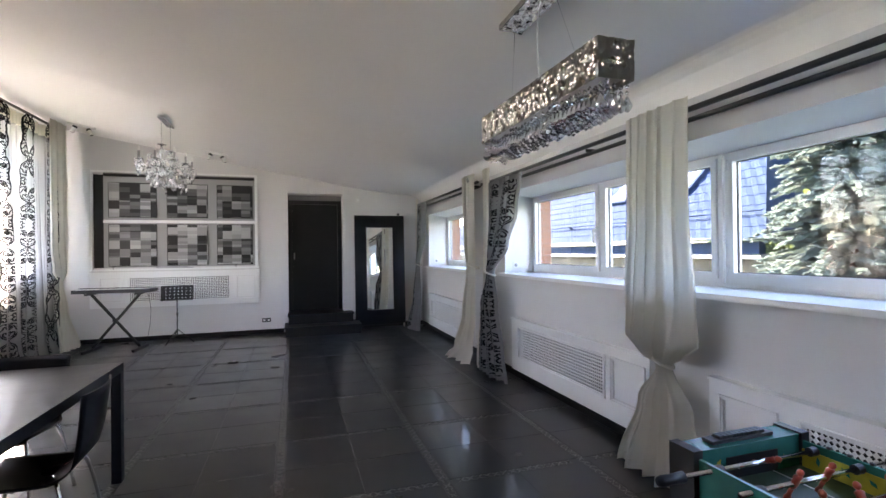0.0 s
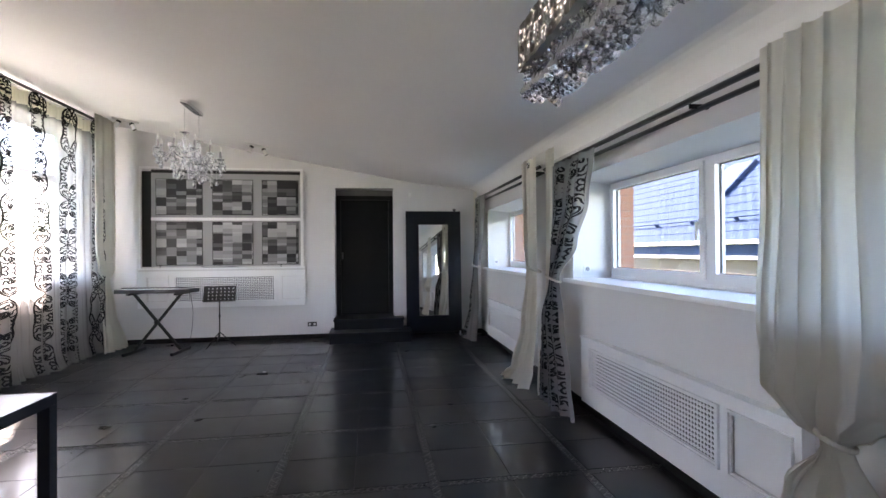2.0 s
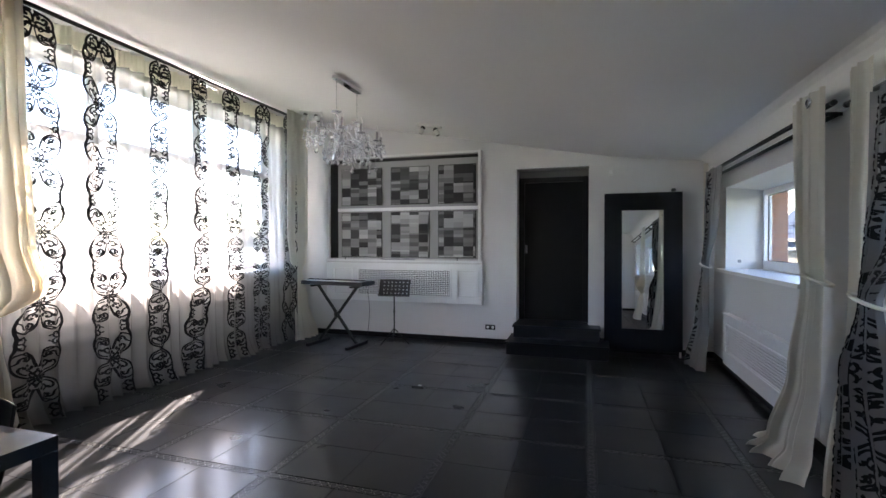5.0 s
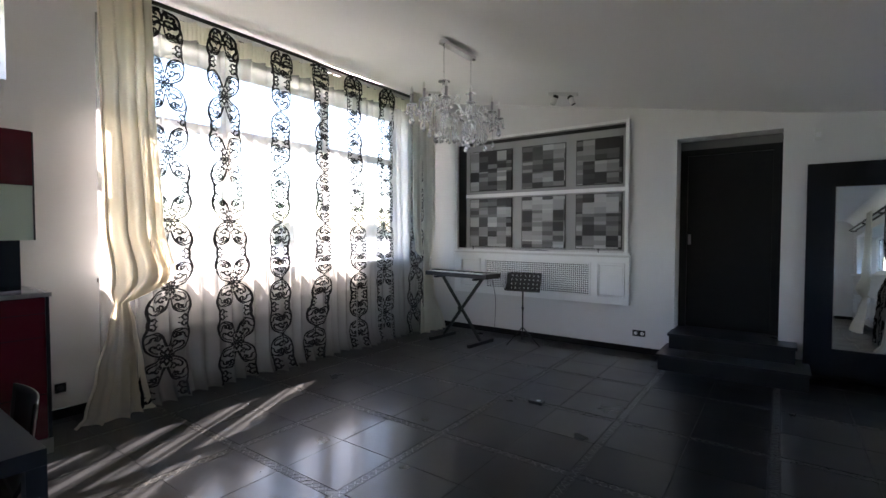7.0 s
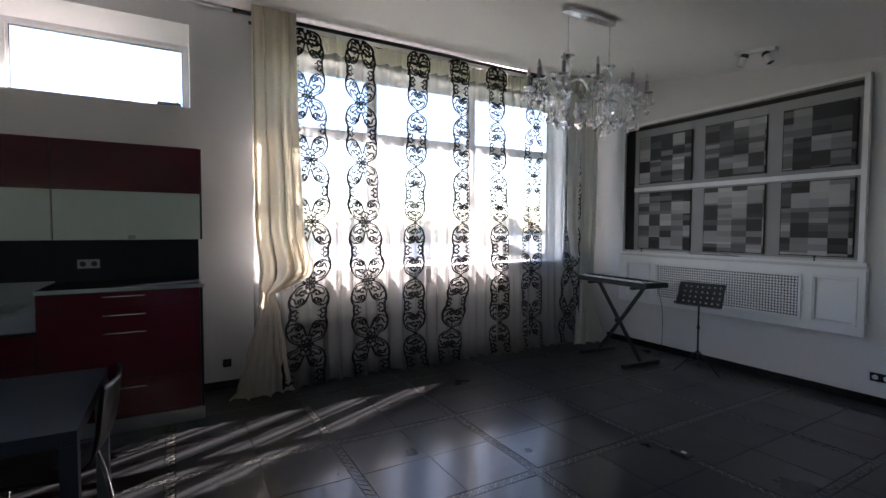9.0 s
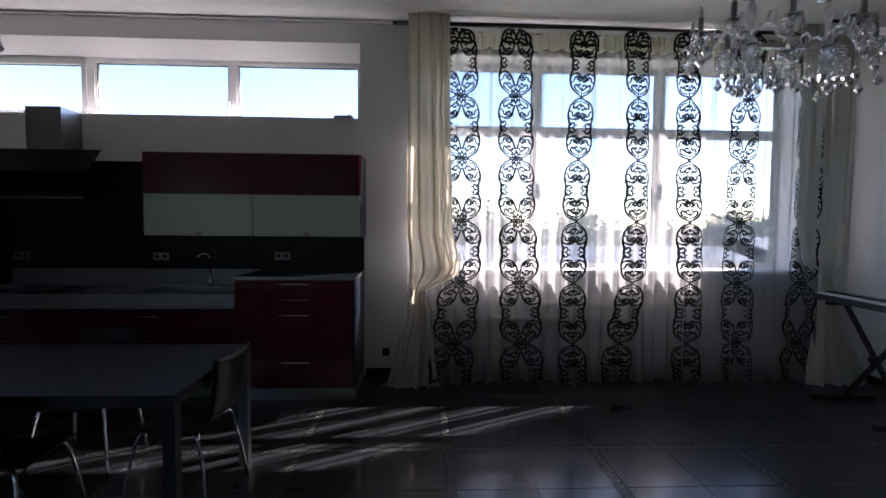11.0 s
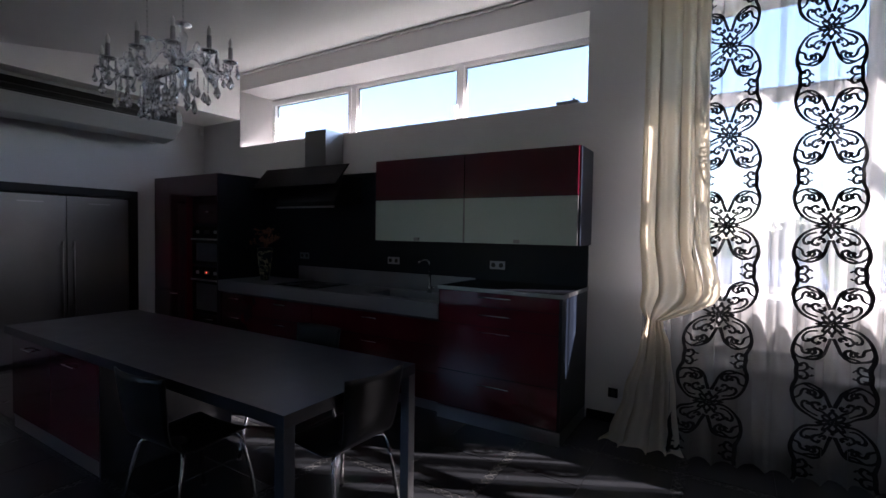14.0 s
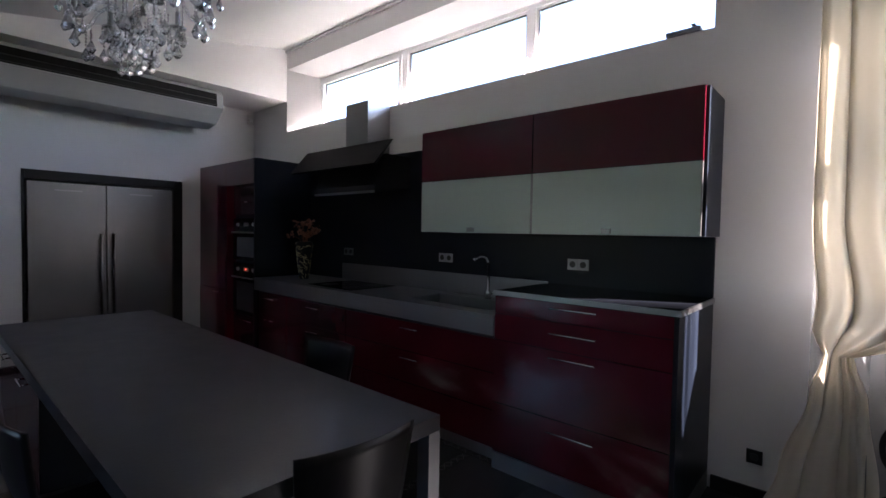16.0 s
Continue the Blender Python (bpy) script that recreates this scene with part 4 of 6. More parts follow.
box_part("lever", op, M_PLASTIC, -0.02, 0.05, 0.05, 0.07, 0.0225, 0.03, 0.002)
# ---- kitchen ----
FX = -3.0
DX = FX - XW


def bar_handle(parent, x, y, z, length=0.16):
    bm = bmesh.new()
    add_tube(bm, [(x + 0.028, y - length / 2, z), (x + 0.028, y + length / 2, z)], 0.005, 8)
    for s in (-1, 1):
        add_tube(bm, [(x, y + s * length * 0.4, z), (x + 0.028, y + s * length * 0.4, z)], 0.004, 6)
    return part("handle", bm, M_CHROME, parent, "slim chrome bar handle", smooth=True)


tall = thing("tall_cabinet", "tall gloss burgundy cabinet unit beside the refrigerators", "cabinet", (XW, YS, 0))
box_part("carcass", tall, M_MATTBLUE, 0.002, DX - 0.021, 0.003, 0.695, 0.0, 2.11)
d = box_part("door", tall, M_RED, DX - 0.020, DX, 0.004, 0.694, 0.725, 2.11)
d = box_part("door", tall, M_RED, DX - 0.020, DX + 0.004, 0.004, 0.694, 0.10, 0.720)
bar_handle(d, DX + 0.004, 0.5, 0.69)
ov = thing("oven_cabinet", "tall gloss burgundy cabinet with a deep bay holding two ovens", "cabinet", (XW, YS + 0.70, 0))
box_part("carcass", ov, M_MATTBLUE, 0.002, DX - 0.10, 0.0, 0.63, 0.0, 2.11)
box_part("head_door", ov, M_RED, DX - 0.099, DX, 0.0, 0.628, 1.86, 2.11)
box_part("side_panel", ov, M_MATTBLUE, 0.002, DX + 0.002, 0.630, 0.652, 0, 2.113)
box_part("inner_side", ov, M_RED, DX - 0.099, DX, 0.0, 0.02, 0.10, 1.858)
dr = box_part("drawer", ov, M_RED, DX - 0.099, DX - 0.075, 0.022, 0.625, 1.55, 1.855)
bar_handle(dr, DX - 0.075, 0.33, 1.68, 0.12)
dr = box_part("drawer", ov, M_RED, DX - 0.099, DX - 0.075, 0.022, 0.625, 0.10, 0.455)
bar_handle(dr, DX - 0.075, 0.33, 0.42, 0.3)
for z, hh, nm in ((1.06, 0.45, "compact_oven"), (0.48, 0.55, "built_in_oven")):
    o = thing(nm, "black glass built-in oven with a steel bar handle", "oven", (XW + DX - 0.099, YS + 0.725, z))
    box_part("fascia", o, M_GLOSSBLACK, 0.001, 0.028, 0, 0.59, hh - 0.13, hh)
    box_part("oven_door", o, M_GLOSSBLACK, 0.001, 0.030, 0, 0.59, 0.0, hh - 0.135)
    box_part("door_window", o, M_DARKSTEEL, 0.0305, 0.033, 0.09, 0.50, 0.04, hh - 0.20)
    bm = bmesh.new()
    add_tube(bm, [(0.062, 0.03, hh - 0.15), (0.062, 0.56, hh - 0.15)], 0.009, 8)
    for s in (0.06, 0.53):
        add_tube(bm, [(0.03, s, hh - 0.15), (0.062, s, hh - 0.15)], 0.006, 6)
    part("bar_handle", bm, M_STEEL, o, smooth=True)
    for s in (0.12, 0.47):
        bm = bmesh.new()
        add_lathe(bm, [(0.020, 0), (0.018, 0.018)], Matrix.Translation((0.028, s, hh - 0.065)) @ Matrix.Rotation(radians(90), 4, "Y"), 14)
        part("knob", bm, M_STEEL, o, smooth=True)
    box_part("display", o, M_PLASTIC, 0.0285, 0.030, 0.24, 0.35, hh - 0.085, hh - 0.045, 0.0)
m_led, n_, l_, b_ = nodes_of("red_indicator")
b_.inputs["Emission Color"].default_value, b_.inputs["Emission Strength"].default_value = (1, 0.05, 0.02, 1), 0.7
box_part("indicator", o, m_led, 0.0305, 0.0315, 0.28, 0.30, hh - 0.068, hh - 0.058, 0.0)

for k, (a, b, hs) in enumerate(((0.06, 0.62, (0.34,)), (0.625, 1.52, (1.08,)), (1.525, 2.99, (2.27,)))):
    cb = thing("base_cabinet", "gloss burgundy base cabinet with drawers under the steel worktop", "cabinet", (XW, a, 0), "base cabinets under the worktop")
    L = b - a
    box_part("carcass", cb, M_MATTBLUE, 0.002, DX - 0.045, 0.001, L - 0.001, 0.10, 0.768, 0.0)
    for z0, z1 in ((0.56, 0.765), (0.335, 0.555), (0.105, 0.33)):
        dd = box_part("drawer_front", cb, M_RED, DX - 0.044, DX - 0.022, 0.002, L - 0.002, z0, z1)
        if z0 > 0.2:
            bar_handle(dd, DX - 0.022, hs[0] - a, z1 - 0.045, 0.17)
    box_part("plinth", cb, M_STEEL, 0.05, DX - 0.08, 0.001, L - 0.001, 0.0, 0.098, 0.0)
top = thing("worktop", "brushed steel worktop with a deep front edge", "worktop", (XW, 0.057, 0.77))
L = 2.935
bm = bmesh.new()
SK = (0.16, 0.52, 2.05, 2.80)
for b in ((0.024, DX + 0.008, 0, SK[2]), (0.024, SK[0], SK[2], SK[3]), (SK[1], DX + 0.008, SK[2], SK[3]), (0.024, DX + 0.008, SK[3], L)):
    add_box(bm, *b, 0.112, 0.14)
part("top_sheet", bm, M_STEEL, top)
box_part("front_edge", top, M_STEEL, DX - 0.02, DX + 0.009, 0, L, 0.02, 0.1115, 0.002)
box_part("upstand", top, M_DARKSTEEL, 0.024, 0.036, 0.6, L, 0.1405, 0.30, 0.001)
sk = thing("sink", "brushed steel inset sink bowl", "sink", (XW, 0.057, 0.77))
bm = bmesh.new()
a0, a1, b0, b1 = SK[0] + 0.002, SK[1] - 0.002, SK[2] + 0.002, SK[3] - 0.002
add_box(bm, a0, a1, b0, b1, 0.002, 0.008)
for b in ((a0, a1, b0, b0 + 0.006), (a0, a1, b1 - 0.006, b1), (a0, a0 + 0.006, b0 + 0.006, b1 - 0.006), (a1 - 0.006, a1, b0 + 0.006, b1 - 0.006)):
    add_box(bm, *b, 0.008, 0.138)
part("bowl", bm, M_STEEL, sk)
box_part("rim", sk, M_STEEL, a0, a0 + 0.012, b0, b1, 0.141, 0.146, 0.001)
tp = thing("tap", "slim chrome kitchen tap with a pull-out spout", "tap", (XW + 0.13, 2.56, 0.91))
bm = bmesh.new()
add_lathe(bm, [(0.024, 0.001), (0.024, 0.06), (0.012, 0.07), (0.011, 0.28)], Matrix.Identity(4), 12)
part("column", bm, M_CHROME, tp, smooth=True)
bm = bmesh.new()
add_tube(bm, spline([(0, 0, 0.27), (0.01, -0.02, 0.31), (0.05, -0.05, 0.315), (0.09, -0.07, 0.29)]), 0.012, 8)
part("spout", bm, M_CHROME, tp, smooth=True)
bm = bmesh.new()
add_tube(bm, [(0, 0.02, 0.04), (0.02, 0.075, 0.06)], 0.008, 8)
part("lever", bm, M_CHROME, tp, smooth=True)
hob = thing("cooktop", "black glass cooktop set into the steel worktop", "cooktop", (XW + 0.09, 0.90, 0.9105))
box_part("glass", hob, M_GLOSSBLACK, 0, 0.50, 0, 0.62, 0.001, 0.006, 0.001)
for i in (0.13, 0.37):
    for j in (0.16, 0.46):
        bm = bmesh.new()
        add_lathe(bm, [(0.075, 0), (0.075, 0.0006)], Matrix.Translation((i, j, 0.006)), 20)
        part("zone_ring", bm, M_PLASTIC, hob)
vase = thing("vase", "tapered vase with a gold vermicelli pattern, holding dried flowers", "vase", (-3.30, 0.47, 0.911))
bm = bmesh.new()
add_lathe(bm, [(0.042, 0.0), (0.048, 0.02), (0.060, 0.14), (0.076, 0.27), (0.082, 0.34), (0.078, 0.37), (0.070, 0.37)], Matrix.Identity(4), 22)
part("body", bm, M_BLACK, vase, smooth=True)
bm = bmesh.new()
rv_ = random.Random(12)
for k in range(120):
    a, z, dr_ = rv_.uniform(0, 6.28), rv_.uniform(0.015, 0.35), rv_.uniform(0, 6.28)
    pts = []
    for q in range(5):
        rad = 0.044 + (0.039 * min(1, z / 0.34)) + 0.001
        pts.append((rad * math.cos(a), rad * math.sin(a), z))
        dr_ += rv_.uniform(-1.0, 1.0)
        a, z = a + 0.16 * math.cos(dr_), min(0.36, max(0.01, z + 0.010 * math.sin(dr_)))
    add_tube(bm, pts, 0.0035, 4)
tagged(part("raised_pattern", bm, M_GOLD, vase), "raised gold vermicelli lines", kind="stuff")
fl = thing("dried_flowers", "small bunch of reddish dried flowers in the vase", "flowers", (-3.30, 0.47, 1.275))
for k in range(16):
    a, r_, hh = rv_.uniform(0, 6.28), rv_.uniform(0.02, 0.13), rv_.uniform(0.07, 0.22)
    bm = bmesh.new()
    add_tube(bm, [(0, 0, -0.16), (r_ * 0.3 * math.cos(a), r_ * 0.3 * math.sin(a), hh * 0.4), (r_ * math.cos(a), r_ * math.sin(a), hh)], 0.0018, 4)
    for q in range(9):
        c = Vector((r_ * math.cos(a) + rv_.uniform(-0.03, 0.03), r_ * math.sin(a) + rv_.uniform(-0.03, 0.03), hh + rv_.uniform(-0.03, 0.03)))
        s = rv_.uniform(0.006, 0.016)
        add_lathe(bm, [(0.001, -s), (s, 0), (0.001, s)], Matrix.Translation(c) @ Euler((rv_.uniform(0, 3), rv_.uniform(0, 3), 0)).to_matrix().to_4x4(), 5)
    part("stem", bm, M_DRIED, fl)

hi = thing("drawer_cabinet", "taller gloss burgundy drawer cabinet with chrome handles", "cabinet", (XW, 2.995, 0))
box_part("carcass", hi, M_MATTBLUE, 0.002, DX - 0.022, 0.002, 0.985, 0.10, 1.035, 0.0)
for z0, z1, hz in ((0.93, 1.03, 1.0), (0.775, 0.925, 0.865), (0.40, 0.77, 0.735), (0.105, 0.395, 0.33)):
    dd = box_part("drawer_front", hi, M_RED, DX - 0.021, DX, 0.002, 0.985, z0, z1, 0.002)
    bar_handle(dd, DX, 0.50, hz, 0.26)
box_part("side_panel", hi, M_MATTBLUE, 0.002, DX + 0.001, 0.987, 1.007, 0.1, 1.035, 0.002)
box_part("plinth", hi, M_STEEL, 0.01, DX + 0.004, 0.002, 1.010, 0.0, 0.098, 0.002)
wt = thing("worktop", "black glass worktop with a steel edge on the taller cabinet", "worktop", (XW, 2.995, 1.036))
box_part("slab", wt, M_GLOSSBLACK, 0.024, DX + 0.002, 0.0, 1.008, 0.001, 0.026, 0.001)
box_part("steel_edge", wt, M_STEEL, DX + 0.0025, DX + 0.014, -0.004, 1.018, 0.0, 0.027, 0.002)
box_part("steel_end", wt, M_STEEL, 0.024, DX + 0.002, 1.0085, 1.018, 0.0, 0.027, 0.002)
sp = thing("splashback", "blue-black wall panels behind the worktop", "splashback", (XW, 0.057, 0.90))
box_part("panel", sp, M_MATTBLUE, 0.002, 0.022, 0.0, 2.02, 0.002, 1.20, 0.0)
box_part("panel", sp, M_MATTBLUE, 0.002, 0.022, 2.022, 3.945, 0.002, 0.498, 0.0)
SPM = XW + 0.022
socket(WEST_M(2.05, 1.19, SPM), "silver double wall socket on the dark splashback", 2, M_GREYMETAL, M_PLASTIC)
socket(WEST_M(3.21, 1.20, SPM), "silver double wall socket above the drawer cabinet", 2, M_GREYMETAL, M_PLASTIC)
socket(WEST_M(0.75, 1.19, SPM), "dark double wall socket behind the vase", 2, M_DARKSTEEL, M_PLASTIC)
for k in (0, 1):
    up = thing("wall_cabinet", "burgundy wall cabinet with a frosted glass flap", "cabinet", (XW, 2.08 + 0.965 * k, 1.40), "wall cabinets over the worktop")
    box_part("carcass", up, M_MATTBLUE, 0.002, 0.335, 0.001, 0.962 if k == 0 else 0.975, 0.0, 0.745, 0.002)
    box_part("upper_flap", up, M_RED, 0.336, 0.358, 0.002, 0.960, 0.378, 0.745, 0.002)
    gf = box_part("glass_flap", up, M_SATIN, 0.336, 0.356, 0.006, 0.956, 0.0, 0.374, 0.001)
    for nm, b in (("flap_rim", (0.002, 0.006, 0, 0.374)), ("flap_rim", (0.956, 0.960, 0, 0.374))):
        box_part(nm, gf, M_STEEL, 0.336, 0.359, *b, 0.0)
    box_part("flap_knob", gf, M_STEEL, 0.3565, 0.375, 0.46, 0.51, 0.005, 0.035, 0.003)
hood = thing("range_hood", "steel chimney hood with a slanting black glass canopy", "range hood", (XW, 1.18, 1.60))
box_part("chimney", hood, M_STEEL, 0.022, 0.28, -0.155, 0.155, 0.45, 0.945, 0.001)
bm = bmesh.new()
add_prism(bm, [(0.30, 0.56), (0.315, 0.56), (0.50, 0.34), (0.485, 0.33)], 1.25, Matrix(((1, 0, 0, 0), (0, 0, 1, -0.74), (0, 1, 0, 0), (0, 0, 0, 1))))
part("glass_canopy", bm, mat("smoked_black_glass", (0.006, 0.006, 0.007), 0.65, spec=0.06), hood)
bm = bmesh.new()
add_prism(bm, [(0.022, 0.18), (0.42, 0.12), (0.42, 0.18), (0.30, 0.45), (0.022, 0.45)], 0.86, Matrix(((1, 0, 0, 0), (0, 0, 1, -0.43), (0, 1, 0, 0), (0, 0, 0, 1))))
part("body", bm, M_BLACK, hood)
box_part("lip", hood, M_DARKSTEEL, 0.421, 0.43, -0.43, 0.43, 0.115, 0.135, 0.0)
for k in (0, 1):
    fr = thing("refrigerator", "tall brushed steel refrigerator built into a black surround", "refrigerator", (-2.695 + 0.63 * k, YS, 0), "pair of refrigerators")
    box_part("body", fr, M_PLASTIC, 0.0, 0.625, -0.62, -0.045, 0.03, 1.815, 0.002)
    dd = box_part("door", fr, M_DARKSTEEL, 0.002, 0.623, -0.044, 0.005, 0.06, 1.82, 0.008)
    x = 0.575 if k == 0 else 0.05
    bm = bmesh.new()
    add_tube(bm, [(x, 0.05, 0.48), (x, 0.05, 1.32)], 0.011, 8)
    for z in (0.53, 1.27):
        add_tube(bm, [(x, 0.005, z), (x, 0.05, z)], 0.008, 6)
    part("bar_handle", bm, M_STEEL, dd, smooth=True)
    box_part("nameplate", dd, M_STEEL, 0.20, 0.42, 0.0055, 0.0075, 1.74, 1.752, 0.0)
sr = thing("surround", "matt black trim around the refrigerators", "trim", (-2.8, YS, 0))
box_part("stile", sr, M_BLACK, 0.002, 0.095, -0.66, 0.014, 0, 1.928)
box_part("stile", sr, M_BLACK, 1.375, 1.398, -0.66, 0.014, 0, 1.928)
box_part("head", sr, M_BLACK, 0.096, 1.374, -0.66, 0.014, 1.84, 1.928)
ac = thing("air_conditioner", "long white ceiling air conditioner with a dark outlet slot", "air conditioner", (-2.97, YS, 2.52))
bm = bmesh.new()
add_prism(bm, [(0.02, 0.37), (0.62, 0.37), (0.68, 0.31), (0.70, 0.17), (0.52, 0.03), (0.30, 0.0), (0.02, 0.06)], 2.0, Matrix(((0, 0, 1, 0), (1, 0, 0, 0), (0, 1, 0, 0), (0, 0, 0, 1))))
part("casing", bm, mat("silver_grey_plastic", (0.42, 0.42, 0.42), 0.35, vary=0.05), ac, bevel=0.012)
bm = bmesh.new()
add_prism(bm, [(0.674, 0.315), (0.690, 0.318), (0.712, 0.185), (0.704, 0.18)], 1.86, Matrix(((0, 0, 1, 0.07), (1, 0, 0, 0), (0, 1, 0, 0), (0, 0, 0, 1))))
part("outlet_slot", bm, M_BLACK, ac)
for k in range(2):
    box_part("louvre", ac, M_PLASTIC, 0.08, 1.92, 0.706, 0.720, 0.190 + 0.055 * k, 0.195 + 0.055 * k, 0.001)

# ---- table and chairs ----
tb = thing("dining_table", "long dark laminate dining table with square legs", "table", (-1.505, 1.98, 0))
box_part("tabletop", tb, M_TABLE, -0.45, 0.45, -1.52, 1.52, 0.695, 0.75, 0.004)
for sx in (-1, 1):
    box_part("leg", tb, M_DARKSTEEL if sx < 0 else M_TABLE, sx * 0.45 - (0.055 if sx > 0 else 0), sx * 0.45 + (0.055 if sx < 0 else 0), 1.465, 1.52, 0, 0.694, 0.003)
isl = thing("island_cabinet", "gloss burgundy cabinet standing under the dark table", "cabinet", (-1.505, 0.50, 0))
box_part("carcass", isl, M_MATTBLUE, -0.40, 0.40, 0.0, 1.36, 0.1, 0.692, 0.0)
for k in (0, 1):
    dd = box_part("front", isl, M_RED, 0.401, 0.42, 0.003 + 0.68 * k, 0.677 + 0.68 * k, 0.103, 0.69, 0.002)
    bar_handle(dd, 0.42, 0.34 + 0.68 * k, 0.62, 0.16)
    dd = box_part("front", isl, M_RED, -0.42, -0.401, 0.003 + 0.68 * k, 0.677 + 0.68 * k, 0.103, 0.69, 0.002)
box_part("end_panel", isl, M_MATTBLUE, -0.42, 0.42, 1.361, 1.38, 0.0, 0.692, 0.0)
box_part("plinth", isl, M_STEEL, -0.40, 0.41, 0.0, 1.36, 0.0, 0.098, 0.002)


def chair():
    """A moulded shell on four tube legs; the back at -y."""
    t = thing("dining_chair", "black moulded plywood chair with chrome tube legs under the table", "chair", (0, 0, 0), "chairs round the table")
    prof = [(0.20, 0.435), (0.17, 0.452), (0.0, 0.445), (-0.13, 0.445), (-0.19, 0.475), (-0.215, 0.54), (-0.235, 0.68), (-0.25, 0.815)]
    prof = [(p.x, p.y) for p in spline([Vector(q) for q in prof], 4)]
    bm = bmesh.new()
    rows, n = [], 14
    for i, (y, z) in enumerate(prof):
        s = i / (len(prof) - 1)
        w = 0.205 if s < 0.45 else 0.205 - 0.075 * math.sin(math.pi * min(1, (s - 0.45) / 0.30)) if s < 0.75 else 0.205
        if s < 0.45:
            w = 0.205 - 0.02 * (0.45 - s)
        if 0.45 <= s < 0.62:
            w = 0.205 - 0.035 * math.sin(math.pi * (s - 0.45) / 0.34)
        elif s >= 0.62:
            w = 0.17 + 0.03 * (s - 0.62) / 0.38
        rows.append([(w * (2 * j / n - 1), y - (0.035 * (1 - (2 * j / n - 1) ** 2) if s > 0.6 else 0.0) * min(1, (s - 0.6) / 0.2 if s > 0.6 else 0), z - (0.012 * (1 - (2 * j / n - 1) ** 2) if s < 0.45 else 0)) for j in range(n + 1)])
    k = next(i for i, (y, z) in enumerate(prof) if z > 0.47 and y < -0.1)
    for nm, rws in (("seat", rows[:k + 1]), ("backrest", rows[k:])):
        bm = bmesh.new()
        up_, lo = [], []
        for i, r in enumerate(rws):
            nx = Vector((0, 0, -0.009)) if nm == "seat" and i < len(rws) - 2 else Vector((0, -0.009, -0.002))
            up_.append([bm.verts.new(p) for p in r])
            lo.append([bm.verts.new(Vector(p) + nx) for p in r])
        for a in range(len(rws) - 1):
            for j in range(n):
                bm.faces.new((up_[a][j], up_[a][j + 1], up_[a + 1][j + 1], up_[a + 1][j]))
                bm.faces.new((lo[a][j], lo[a + 1][j], lo[a + 1][j + 1], lo[a][j + 1]))
            for e in (0, n):
                bm.faces.new((up_[a][e], up_[a + 1][e], lo[a + 1][e], lo[a][e]))
        for a in (0, len(rws) - 1):
            for j in range(n):
                bm.faces.new((up_[a][j], lo[a][j], lo[a][j + 1], up_[a][j + 1]))
        part(nm, bm, M_CHAIR, t, smooth=True)
    for sx in (-1, 1):
        for sy in (-1, 1):
            bm = bmesh.new()
            add_tube(bm, spline([(sx * 0.05, sy * 0.10, 0.425), (sx * 0.13, sy * 0.13, 0.425), (sx * 0.175, sy * 0.155, 0.405), (sx * 0.20, sy * 0.19, 0.25), (sx * 0.225, sy * 0.225, 0.006)], 4), 0.010, 8)
            lg = part("leg", bm, M_CHROME, t, smooth=True)
            bm = bmesh.new()
            add_lathe(bm, [(0.012, 0.0), (0.013, 0.012)], Matrix.Translation((sx * 0.225, sy * 0.225, 0.0)), 8)
            part("foot_cap", bm, M_PLASTIC, lg)
    box_part("seat_mount", t, M_CHROME, -0.06, 0.06, -0.10, 0.10, 0.414, 0.432, 0.003)
    return t


ch = chair()
ch.matrix_basis = Matrix.Translation((-1.57, 3.30, 0)) @ Matrix.Rotation(radians(176), 4, "Z")
c2 = copy_thing(ch, Matrix.Translation((-1.17, 2.66, 0)) @ Matrix.Rotation(radians(93), 4, "Z"))
c3 = copy_thing(ch, Matrix.Translation((-1.92, 2.53, 0)) @ Matrix.Rotation(radians(-86), 4, "Z"))
# ---- lamps ----
def crystal(bm, c, s=0.014, h=0.04, sides=6):
    add_lathe(bm, [(0.001, h * 0.5), (s * 0.35, h * 0.34), (s, -h * 0.14), (s * 0.6, -h * 0.36), (0.001, -h * 0.5)], Matrix.Translation(c), sides)


def crystal_mesh(name, items):
    bm = bmesh.new()
    for z, s, h in items:
        crystal(bm, (0, 0, z), s, h)
    me = bpy.data.meshes.new(name)
    bm.to_mesh(me)
    bm.free()
    me.materials.append(M_CRYSTAL)
    return me


DROPS = [crystal_mesh("drop", [(0, 0.006, 0.014), (-0.018, 0.006, 0.014), (-0.058, 0.019, 0.062)]), crystal_mesh("bead", [(0, 0.007, 0.016), (-0.02, 0.008, 0.02)])]
STRINGS = [crystal_mesh("string", [(-0.017 * q, 0.006, 0.015) for q in range(n)] + [(-0.017 * n - 0.034, 0.022, 0.074)]) for n in (3, 5, 7, 9)]
PEAR = crystal_mesh("pear_drop", [(0, 0.007, 0.016), (-0.018, 0.007, 0.016), (-0.075, 0.027, 0.088)])
FRINGE = crystal_mesh("fringe_drop", [(0, 0.009, 0.018), (-0.022, 0.009, 0.018), (-0.062, 0.020, 0.060)])


